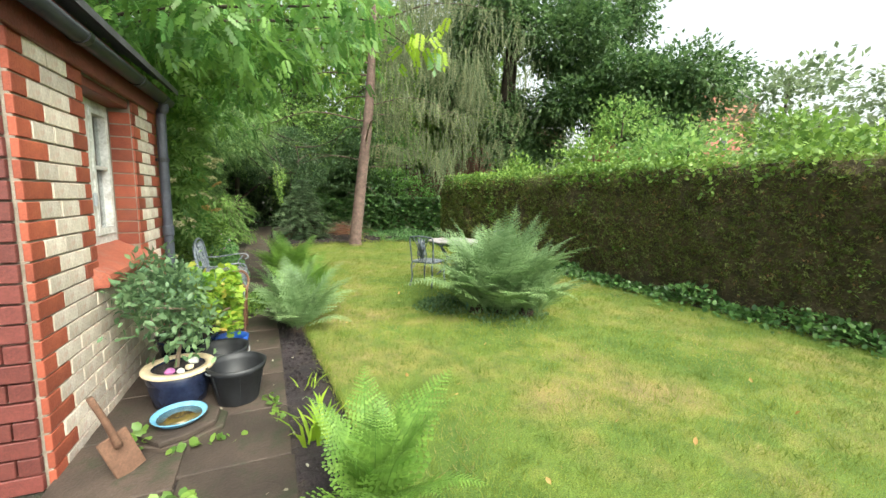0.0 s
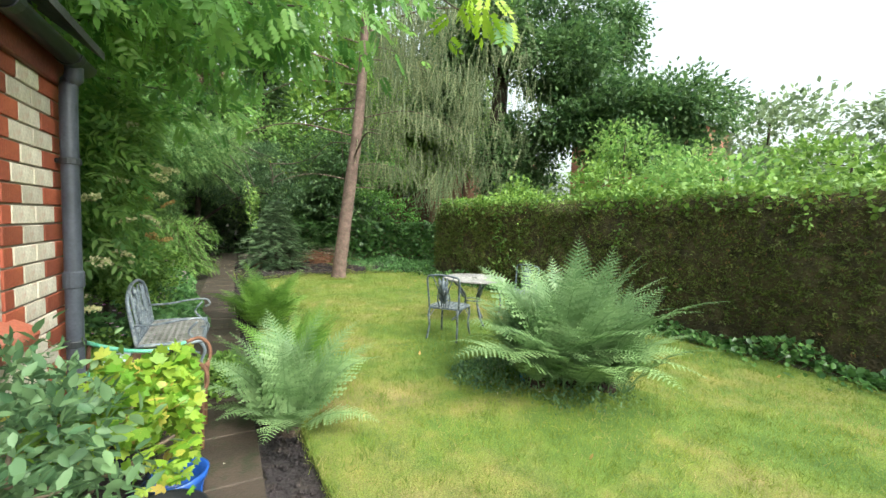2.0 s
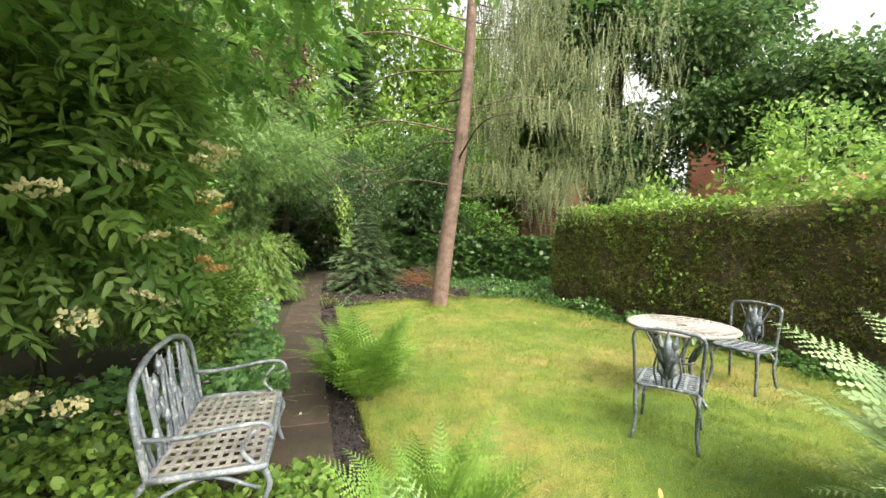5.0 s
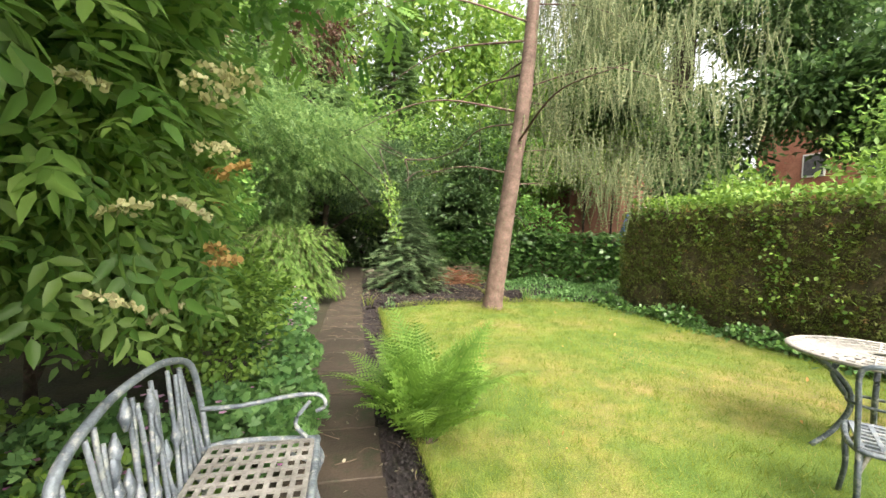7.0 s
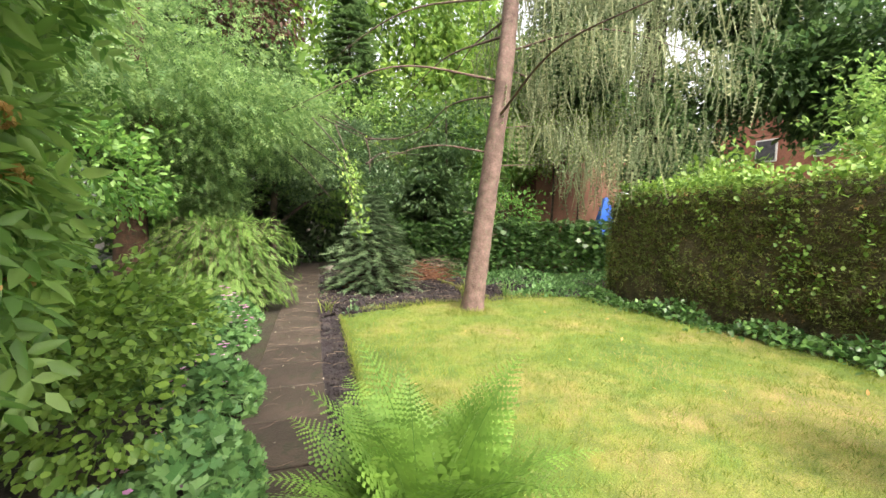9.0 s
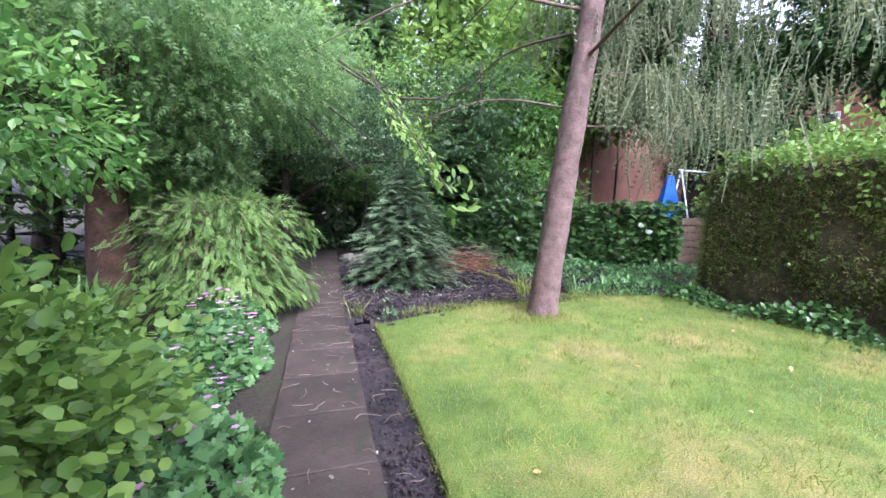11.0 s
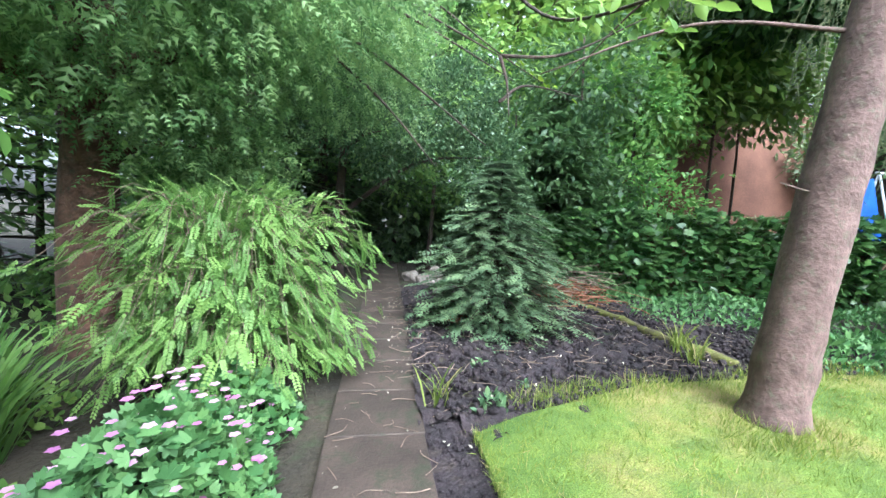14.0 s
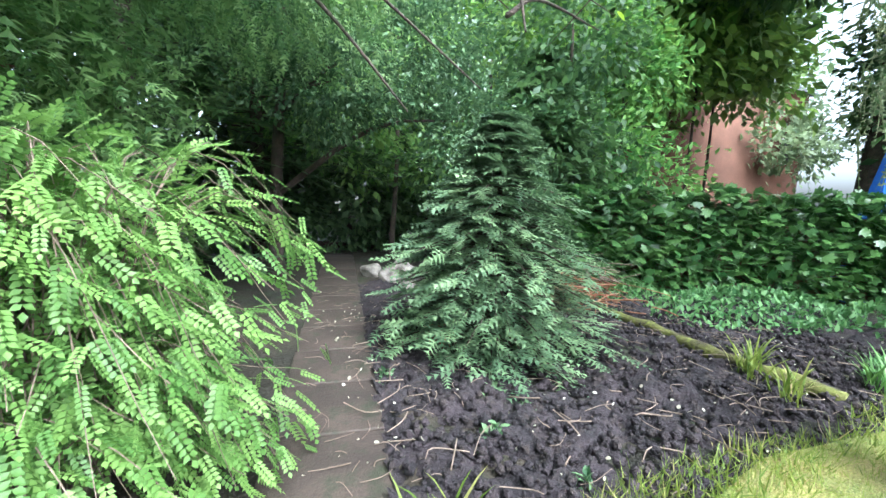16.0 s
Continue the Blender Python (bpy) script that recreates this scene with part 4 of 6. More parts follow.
def fern(loc, count, length, label, fronds, seed, spread=0.08, face=None):
    root = tagged(new("fern"), label, "fern")
    root.location = loc
    r = random.Random(seed)
    for i in range(count):
        az = 360 * i * 0.618 + r.uniform(-12, 12)
        k = min(len(fronds) - 1, int(len(fronds) * (i / count)))
        s = length * r.uniform(0.72, 1.08)
        ob = part("frond", fronds[k], root)
        a = radians(az)
        ob.matrix_basis = Matrix.LocRotScale((spread * r.random() * math.cos(a), spread * r.random() * math.sin(a), 0), Euler((radians(r.uniform(-8, 8)), radians(r.uniform(-14, 14)), a - math.pi / 2)), Vector((s, s, s)))
    part("crown", mesh_of("crown", *lathe([(0.11, -0.05), (0.1, 0.03), (0.05, 0.08), (0.01, 0.09)], 9), M_DARKBARK, True), root)
    return root


fern((4.5, 4.98, 0.03), 66, 1.42, "large spreading pale green fern on the lawn", FRONDS, 1, 0.3)
fern((4.2, 5.15, 0.03), 26, 1.02, "pale green fern beside the larger one", FRONDS, 5, 0.2)
fern((4.72, 4.7, 0.03), 24, 1.05, "pale green fern low on the lawn", FRONDS, 8, 0.2)
fern((1.95, 5.6, -0.04), 28, 0.92, "fresh green fern at the lawn's edge", FRONDS, 2)
fern((2.14, 6.35, -0.04), 30, 0.86, "fresh green fern in the soil strip", FRONDS_Y, 3)
fern((1.7, 2.55, -0.04), 20, 0.8, "bright green young fern beside the path", FRONDS_Y, 4)
fern((2.38, 8.5, -0.04), 32, 0.98, "bright green fern in the soil strip", FRONDS_Y, 6)
fern((2.34, 9.35, -0.04), 10, 0.45, "small bright fern by the path", FRONDS_Y, 7)

# ---- hedge ----
def hedge():
    root = tagged(new("hedge"), "tall clipped dark hedge with brown patches", "hedge")
    vs, fs = [], []
    ys = np.arange(-6, 12.66, 0.3)
    prof = [(0.06, -0.07), (0.0, 0.5), (0.02, 1.2), (0.05, 1.9), (0.16, 2.08), (0.6, 2.12), (1.1, 2.08), (1.25, 1.5), (1.25, -0.07)]
    for y in ys:
        for x, z in prof:
            w = 0.08 * noise.noise(Vector((y * 0.9, z * 1.3, 2.0))) + 0.05 * noise.noise(Vector((y * 3, z * 3, 5.0)))
            h = 1.0 + 0.035 * (6 - y) / 6 if z > 1 else 1.0
            vs.append((hedge_x(y) + x + w, y, z * h + (0.05 * noise.noise(Vector((y * 1.1, x, 9.0))) if z > 1.5 else 0)))
    n = len(prof)
    for i in range(len(ys) - 1):
        for k in range(n - 1):
            fs.append((i * n + k, (i + 1) * n + k, (i + 1) * n + k + 1, i * n + k + 1))
    fs += [tuple(range(n)), tuple((len(ys) - 1) * n + k for k in range(n))[::-1]]
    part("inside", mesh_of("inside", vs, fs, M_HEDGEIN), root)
    V = np.array(vs).reshape(len(ys), n, 3)
    m = 48000
    yi = rng.random(m) ** 0.9 * (len(ys) - 1.001)
    kk = rng.choice([0, 1, 2, 3, 4, 5], m, p=[0.2, 0.3, 0.3, 0.08, 0.07, 0.05]) + rng.random(m)
    i0, k0 = yi.astype(int), kk.astype(int)
    fy, fk = (yi - i0)[:, None], (kk - k0)[:, None]
    p = (V[i0, k0] * (1 - fy) + V[i0 + 1, k0] * fy) * (1 - fk) + (V[i0, k0 + 1] * (1 - fy) + V[i0 + 1, k0 + 1] * fy) * fk
    gapped = np.array([noise.noise(Vector((q[1] * 1.6, q[2] * 1.6, 1.0))) + 0.5 * noise.noise(Vector((q[1] * 6, q[2] * 6, 4.0))) for q in p])
    bare = (gapped > 0.28) & (rng.random(m) < 0.7) | (p[:, 2] < 0.3) & (rng.random(m) < 0.6)
    p, gapped = p[~bare], gapped[~bare]
    top = p[:, 2] > 2.0
    g = rng.normal(0, 0.6, p.shape) + np.where(top[:, None], np.array([0, 0, 1.2]), np.array([-0.8, 0, 0.15]))
    tone = np.clip(rng.random(len(p)) * 0.75 + 0.25 * gapped, 0, 1)
    tone[rng.random(len(p)) < 0.04] = 1.0
    scatter("foliage", TIP, p + rng.normal(0, 0.02, p.shape), g, rng.normal(0, 1, p.shape), rng.uniform(0.05, 0.115, len(p)), M_HEDGE, root, tone)
    ends = 5000
    pe = np.stack([hedge_x(12.6) + rng.random(ends) * 1.2, np.full(ends, 12.66) + rng.normal(0, 0.03, ends), rng.random(ends) * 2.0], 1)
    scatter("foliage", TIP, pe, rng.normal(0, 0.6, pe.shape) + np.array([0, 0.8, 0.1]), rng.normal(0, 1, pe.shape), rng.uniform(0.05, 0.09, ends), M_HEDGE, root)
    return root


hedge()


def spread(name, label, category, pts, template, mat, size, lift, seed=0, kind="stuff", lean_=None, tones=None):
    r = np.random.default_rng(seed)
    g = r.normal(0, 0.7, pts.shape) + np.array(lean_ if lean_ else [0, 0, lift])
    ob = scatter(name, template, pts, g, np.array([0, 0, 1.0]) + r.normal(0, 0.4, pts.shape), size * r.uniform(0.6, 1.3, len(pts)), mat, None, tones)
    return tagged(ob, label, category, kind=kind)


# creepers over the hedge's top and low leaves at its foot
n = 9000
y = rng.uniform(-4, 12.5, n)
dense = np.array([noise.noise(Vector((q * 0.7, 3.0, 0))) for q in y]) + 0.25 > rng.uniform(-0.3, 0.5, n)
y = y[dense]
drop = rng.random(len(y)) ** 3
spread("creeper", "bright green creeper sprawling over the hedge top", "creeper", np.stack([7.52 + 0.05 * y + rng.uniform(-0.05, 0.7, len(y)) * (1 - drop) - 0.05 * drop, y, 2.16 + 0.03 * (6 - y) / 6 + rng.uniform(0, 0.16, len(y)) - drop * 0.35], 1), ROUND, M_LIGHT, 0.075, 0.3, 3)
cl = []
for i in range(15):
    cy, cz = rng.uniform(0, 12.3), rng.uniform(0.5, 1.9)
    k = int(rng.uniform(10, 40))
    cl.append(np.stack([7.43 + 0.05 * cy + rng.normal(0, 0.04, k), cy + rng.normal(0, 0.09, k), cz + rng.normal(0, 0.16, k)], 1))
for cy, k in ((9.55, 150), (9.7, 100)):
    cl.append(np.stack([7.93 + rng.normal(0, 0.05, k), cy + rng.normal(0, 0.12, k), rng.uniform(0.4, 1.9, k)], 1))
spread("bramble", "light green bramble leaves growing out of the hedge", "bramble", np.concatenate(cl), ROUND, M_LIGHT, 0.06, -0.1, 4)
n = 7500
y = rng.uniform(-3, 12.8, n)
x = hedge_x(0) + 0.05 * y - 0.1 - np.abs(rng.normal(0, 0.24, n))
h = np.array([max(0.0, 0.12 + 0.22 * noise.noise(Vector((a * 1.3, b_ * 1.3, 0)))) for a, b_ in zip(x, y)])
spread("ground_cover", "low dark green leaves along the hedge's foot", "ground cover", np.stack([x, y, rng.random(n) * h * np.clip((x - 6.6) / 0.5, 0.15, 1.3)], 1), ROUND, M_IVY, 0.075, 0.35, 6)

# ---- the leaning larch and other trees ----
def larch():
    root = tagged(new("larch_tree"), "leaning pink-barked larch with drooping grey-green branches", "tree")
    root.location = (5.08, 12.72, 0)
    pts = curve_pts([(0, 0, -0.07), (0.03, -0.02, 0.4), (0.12, -0.08, 1.4), (0.25, -0.18, 2.8), (0.38, -0.25, 4.2), (0.5, -0.25, 6.5), (0.6, -0.2, 10), (0.65, -0.2, 13)], 7)
    rad = [max(0.03, 0.185 - 0.0125 * p.z) for p in pts]
    rad[0], rad[1], rad[2], rad[3] = 0.255, 0.225, 0.205, 0.195
    vs, fs = tube_geo(pts, rad, 20)
    vs = [Vector(v) + Vector((noise.noise(Vector(v) * 9), noise.noise(Vector(v) * 9 + Vector((5, 0, 0))), 0)) * 0.018 for v in vs]
    geos, places, dirs = [(vs, fs)], [], []
    r = random.Random(3)
    stubs = []
    for i in range(46):
        z = 1.2 + 11 * (i / 46) ** 0.9
        az = r.uniform(0, 2 * math.pi) if i > 6 else (-0.15, 3.0, 0.25, -0.4, 0.1, 2.6, -0.2)[i]
        p = min(pts, key=lambda q: abs(q.z - z))
        ln = r.uniform(2.0, 4.2) if z > 3.2 else r.uniform(0.08, 0.9)
        if i < 7 and z > 2.3:
            ln = r.uniform(1.2, 2.2)
        d = Vector((math.cos(az), math.sin(az), 0.0))
        e = p + d * ln + Vector((0, 0, -0.1 * ln + r.uniform(-0.2, 0.3)))
        cp = curve_pts([p, p + d * ln * 0.5 + Vector((0, 0, 0.06 * ln)), e], 6)
        r0 = 0.009 + 0.004 * ln
        geos.append(tube_geo(cp, [r0 + (0.004 - r0) * k / (len(cp) - 1) for k in range(len(cp))], 5))
        if z > 2.9 and math.cos(az) > 0.35:
            for c in cp[3:]:
                for _ in range(13):
                    places.append(c + Vector((r.uniform(-0.35, 0.35), r.uniform(-0.35, 0.35), r.uniform(-0.1, 0.1))))
    part("trunk", mesh_of("trunk", *merge(geos), M_BARK, True), root)
    P = np.array([tuple(q) for q in places])
    # long hanging curtains towards the hedge side
    extra = []
    for i in range(46):
        cx, cy, cz = r.uniform(0.9, 5.7), r.uniform(-1.2, 2.2), r.uniform(3.0, 8.0)
        for _ in range(55):
            extra.append((cx + r.gauss(0, 0.35), cy + r.gauss(0, 0.35), cz - abs(r.gauss(0, 0.55))))
    P = np.concatenate([P, np.array(extra)])
    g = np.tile(np.array([0, 0, -1.0]), (len(P), 1)) + rng.normal(0, 0.22, P.shape)
    scatter("foliage", STRAND, P, g, rng.normal(0, 1, P.shape), rng.uniform(0.25, 0.8, len(P)), M_LARCH, root)
    return root


larch()


def conifer(loc, height, radius, label, mat, seed, whorls=16, per=9, skirt=0.1, spray=0.3, name="conifer", dens=8, group=""):
    root = tagged(new(name), label, "tree", group)
    root.location = loc
    r = random.Random(seed)
    geos = [tube_geo([(0, 0, -0.07), (0, 0, height * 0.5), (0.02, 0, height)], [0.03 * height ** 0.7, 0.02 * height ** 0.7, 0.006], 7)]
    ps, gs = [], []
    for i in range(whorls):
        f = i / (whorls - 1)
        z = skirt + (height - skirt) * f
        rad = radius * (1 - f) ** 0.75 * r.uniform(0.8, 1.12) + 0.06
        for k in range(per):
            a = 2 * math.pi * (k + r.random() * 0.7) / per + i
            ln = rad * r.uniform(0.75, 1.15)
            d = Vector((math.cos(a), math.sin(a), 0))
            pts = [Vector((0, 0, z)), Vector((0, 0, z)) + d * ln * 0.55 + Vector((0, 0, -0.02 * ln)), Vector((0, 0, z - 0.16 * ln)) + d * ln]
            geos.append(tube_geo(pts, [0.012, 0.008, 0.003], 4))
            for j in range(dens):
                t = 0.25 + 0.75 * (j + r.random()) / dens
                q = pts[0].lerp(pts[2], t) + Vector((0, 0, 0.06 * ln * math.sin(math.pi * t)))
                sa = r.choice((-1, 1)) * radians(r.uniform(15, 60))
                gd = Vector((math.cos(a + sa), math.sin(a + sa), r.uniform(-0.3, 0.15)))
                ps.append(tuple(q))
                gs.append(tuple(gd))
    part("trunk", mesh_of("trunk", *merge(geos), M_DARKBARK), root)
    P, G = np.array(ps), np.array(gs)
    scatter("foliage", SPRAY, P, G, np.array([0, 0, 1.0]) + rng.normal(0, 0.25, P.shape), spray * rng.uniform(0.6, 1.2, len(P)), mat, root)
    return root


conifer((4.1, 15.35, -0.05), 2.05, 1.15, "small bushy spruce with blue-green needles", M_SPRUCE, 1, 24, 15, 0.1, 0.19, "spruce", 16)
for i, (x, y, h, rd) in enumerate(((6.7, 18.5, 3.6, 1.6), (7.9, 19.9, 4.6, 1.6), (2.0, 20.8, 9.0, 2.2), (5.2, 22.5, 10.0, 2.4), (0.2, 19.5, 8.5, 2.2), (-2.5, 18.0, 9.0, 2.4))):
    conifer((x, y, -0.07), h, rd, "tall dark green conifer in the shade behind the garden", M_DARKC, 20 + i, 26, 9, 0.5 if i not in (2, 3) else 2.0, 0.62, "conifer", 8, "dark conifers at the back")

# yew over the path: dark canopy on a thick brown trunk
tree("yew_tree", "dark green yew tree with a thick reddish-brown trunk", "tree", [(-0.05, 15.4, -0.07), (-0.08, 15.35, 1.0), (-0.02, 15.3, 2.2), (0.1, 15.1, 4.5), (0.1, 15.1, 7)], (0.32, 0.1), M_REDBARK,
     [((0.5, 14.3, 2.9), (1.7, 1.5, 1.0), 6240), ((1.5, 14.8, 3.3), (1.6, 1.4, 0.9), 5000), ((-1.4, 14.6, 3.0), (1.6, 1.5, 1.0), 3840), ((0.4, 15.0, 5.0), (2.2, 1.9, 1.6), 2600), ((2.2, 16.2, 3.4), (1.5, 1.3, 1.2), 5040), ((0.6, 13.1, 3.4), (1.5, 1.1, 0.8), 2400), ((-2.8, 13.0, 3.6), (1.7, 2.0, 1.5), 3600), ((1.0, 15.3, 1.9), (0.9, 0.8, 0.7), 3120)],
     YEWTIP, 0.135, M_YEW, 31, 0.5)
# holly and undergrowth behind the path's end
tree("holly_tree", "dark glossy holly hanging over the path's end", "tree", [(2.3, 19.0, -0.07), (2.35, 18.9, 2.0), (2.6, 18.6, 5.0)], (0.13, 0.05), M_DARKBARK,
     [((3.0, 17.9, 2.75), (1.3, 1.0, 0.85), 5200), ((4.2, 18.0, 3.4), (1.5, 1.1, 1.1), 5200), ((2.0, 18.3, 3.6), (1.3, 1.2, 1.2), 4200), ((4.9, 17.6, 2.4), (0.9, 0.7, 0.8), 2200)], DIAMOND, 0.085, M_HOLLY, 33, 0.2)
tree("thicket", "dark tangled thicket closing the shaded path", "shrub", [(4.6, 22.6, -0.07), (4.6, 22.6, 1.0), (4.6, 22.5, 3.0)], (0.12, 0.05), M_DARKBARK,
     [((1.8, 21.8, 1.2), (1.9, 0.9, 1.7), 3600), ((4.2, 22.3, 1.4), (1.8, 0.8, 1.9), 4200), ((6.6, 21.8, 1.3), (1.8, 0.9, 1.8), 3600), ((4.0, 23.0, 3.4), (3.2, 0.9, 2.0), 3600), ((9.0, 20.6, 1.2), (1.8, 0.9, 1.6), 2400), ((-0.6, 21.0, 1.3), (1.8, 0.9, 1.8), 2600)], DIAMOND, 0.24, M_DARKC, 34, 0.2)

# elder between outhouse and bench, with cream flower heads
ELD = [((0.1, 8.1, 1.9), (1.0, 1.1, 0.95), 2200), ((0.0, 7.2, 2.9), (1.1, 1.0, 0.8), 900), ((-0.5, 8.8, 3.2), (1.4, 1.3, 1.2), 1600), ((0.4, 9.0, 1.5), (0.6, 0.7, 0.7), 1100), ((-1.2, 7.6, 1.7), (1.2, 1.1, 1.2), 900), ((-0.6, 7.4, 4.4), (1.6, 1.4, 1.0), 500), ((0.72, 8.1, 2.2), (0.5, 0.8, 0.75), 1500), ((0.75, 8.7, 1.5), (0.45, 0.6, 0.5), 700), ((0.35, 9.3, 2.6), (0.8, 0.8, 0.7), 1000)]
tree("elder_tree", "leafy elder with cream flower heads beside the bench", "tree", [(-0.6, 8.4, -0.07), (-0.55, 8.3, 1.0), (-0.4, 8.1, 2.4), (-0.5, 7.9, 4.0)], (0.12, 0.05), M_DARKBARK, ELD, ELDER5, 0.185, M_ELDER, 41, 0.45,
     keep=lambda p: (p[:, 0] < 1.02 + 0.35 * np.clip(p[:, 2] - 2.1, 0, 2)) & ~((p[:, 1] < 6.3) & (p[:, 0] < 0.95) & (p[:, 2] < 2.7)))


def umbels(name, label, spots, mat, size, seed):
    r = np.random.default_rng(seed)
    ps, gs = [], []
    for s in spots:
        k = 70
        a, q = r.uniform(0, 6.28, k), np.sqrt(r.random(k))
        tilt = r.normal(0, 0.3, 2)
        ps.append(np.stack([s[0] + size * q * np.cos(a), s[1] + size * q * np.sin(a), s[2] - 0.25 * size * q ** 2 + size * q * (tilt[0] * np.cos(a) + tilt[1] * np.sin(a))], 1))
        gs.append(r.normal(0, 0.5, (k, 3)) + np.array([0, 0, 0.6]))
    p = np.concatenate(ps)
    return tagged(scatter(name, ROUND, p, np.concatenate(gs), r.normal(0, 1, p.shape) + np.array([0, 0, 1.0]), r.uniform(0.016, 0.034, len(p)), mat), label, "flowers", kind="stuff")


r5 = random.Random(12)
spots = [(0.86, 7.46, 1.89), (1.2, 7.75, 2.06), (1.27, 7.7, 2.03), (1.17, 7.8, 1.77), (1.1, 7.75, 1.52), (0.88, 7.65, 1.17), (1.18, 7.6, 1.95), (0.9, 7.7, 1.5), (0.75, 7.1, 1.15), (0.95, 7.5, 2.4), (0.7, 6.9, 1.7), (0.85, 8.35, 0.98), (0.6, 7.0, 0.85), (0.65, 7.3, 0.7), (0.9, 7.9, 2.7), (0.5, 6.8, 2.2)]
umbels("elder_flowers", "flat cream elder flower heads", spots, M_CREAMF, 0.085, 5)
umbels("faded_elder_flowers", "faded tan elder flower heads", [(1.22, 7.75, 1.3), (1.24, 7.8, 1.68), (1.1, 8.3, 1.32), (0.95, 9.0, 1.22), (1.05, 8.6, 1.75), (0.98, 8.85, 1.6), (0.8, 8.9, 2.0)], M_TANF, 0.065, 6)

# rowan limbs reaching over the garden from the house side
ROW = [((0.5, 6.6, 3.35), (0.9, 1.1, 0.55), 300), ((1.5, 6.9, 3.3), (1.0, 0.9, 0.5), 392), ((0.9, 5.5, 3.25), (0.8, 0.8, 0.4), 251), ((2.3, 6.6, 3.6), (0.8, 0.9, 0.45), 230), ((1.2, 8.0, 3.9), (1.3, 1.1, 0.7), 200), ((2.4, 5.4, 3.6), (0.7, 0.7, 0.3), 118), ((0.3, 5.2, 3.9), (1.0, 0.9, 0.5), 251), ((1.3, 8.7, 3.1), (0.8, 0.6, 0.5), 210)]
tree("rowan_tree", "rowan with feathery light green leaves overhanging the lawn", "tree", [(-1.1, 6.9, -0.07), (-1.0, 6.9, 1.8), (-0.5, 6.8, 3.2), (0.2, 6.7, 4.2)], (0.12, 0.05), M_DARKBARK, ROW, ROWAN13, 0.24, M_ROWAN, 51, 0.6,
     keep=lambda p: p[:, 2] > 2.45 + 0.12 * np.abs(p[:, 0] - 0.5))
# twig in the lit foliage: sunlight is put into its yellow-green leaf colour
lt_pts = np.array([(3.23, 5.17, 3.29)]) + rng.normal(0, 1, (16, 3)) * np.array([0.16, 0.16, 0.14])
sun_twig = tagged(new("rowan_twig"), "bright yellow-green rowan leaves on a hanging twig", "twig")
sun_twig.location = (3.23, 5.17, 3.29)
part("stem", mesh_of("stem", *tube_geo(curve_pts([(0, 0, -0.05), (-0.5, 0.5, 0.35), (-1.2, 1.2, 0.4), (-2.6, 1.6, 0.2)], 6), list(np.linspace(0.004, 0.022, 19)), 5), M_DARKBARK, True), sun_twig)
scatter("foliage", ROWAN13, lt_pts - np.array([3.23, 5.17, 3.29]), rng.normal(0, 0.5, (16, 3)) + np.array([0.1, -0.2, -0.8]), rng.normal(0, 1, (16, 3)), rng.uniform(0.16, 0.26, 16), M_SUNNY, sun_twig)


def hanging_twig(start, mid, tip, label, n, mat, size):
    root = tagged(new("hanging_twig"), label, "twig")
    root.location = start
    o = Vector(start)
    cp = curve_pts([Vector(start) - o, Vector(mid) - o, Vector(tip) - o], 8)
    part("stem", mesh_of("stem", *tube_geo(cp, list(np.linspace(0.012, 0.003, len(cp))), 5), M_DARKBARK, True), root)
    idx = rng.integers(len(cp) // 2, len(cp), n)
    p = np.array([tuple(cp[i]) for i in idx]) + rng.normal(0, 0.05, (n, 3))
    leaf_part = scatter("leaf", OVAL, p, rng.normal(0, 0.6, (n, 3)) + np.array([0.4, -0.5, -0.6]), np.array([0, 0, 1.0]) + rng.normal(0, 0.4, (n, 3)), rng.uniform(0.6, 1.2, n) * size, mat, root)
    tagged(leaf_part, kind="stuff")
    return root


hanging_twig((2.6, 13.4, 3.0), (2.72, 12.0, 2.3), (2.5, 10.2, 1.42), "long drooping twig with pale green leaves", 150, M_LIGHT, 0.06)
hanging_twig((2.9, 13.2, 2.9), (2.95, 12.4, 2.2), (2.72, 11.1, 1.75), "drooping side twig with pale green leaves", 110, M_LIGHT, 0.06)
hanging_twig((3.2, 15.2, 3.6), (3.9, 15.0, 3.1), (4.5, 14.6, 2.6), "bare dark branch with sparse leaves over the soil", 12, M_SUNNY, 0.1)

bare = []
for a, m_, e in (((1.6, 15.6, 4.4), (2.9, 15.1, 3.5), (3.85, 15.0, 3.1)), ((3.85, 15.0, 3.1), (4.6, 14.9, 3.2), (5.4, 14.6, 3.6)), ((3.85, 15.0, 3.1), (3.9, 14.9, 2.8), (3.85, 14.7, 2.4)), ((1.8, 15.8, 3.6), (2.8, 15.6, 3.0), (3.9, 15.4, 2.2)), ((1.7, 15.5, 3.3), (2.6, 15.4, 2.6), (3.2, 15.2, 1.9)), ((3.85, 14.95, 2.6), (4.3, 15.2, 2.9), (5.3, 15.6, 3.0)), ((2.2, 15.7, 3.9), (3.3, 15.8, 3.6), (4.6, 16.2, 3.3))):
    cp = curve_pts([a, m_, e], 6)
    bare.append(tube_geo(cp, list(np.linspace(0.022, 0.007, len(cp))), 6))
tagged(new("dead_branches", mesh_of("dead_branches", *merge(bare), M_DARKBARK, True)), "bare dark branches hanging over the soil", "branches")

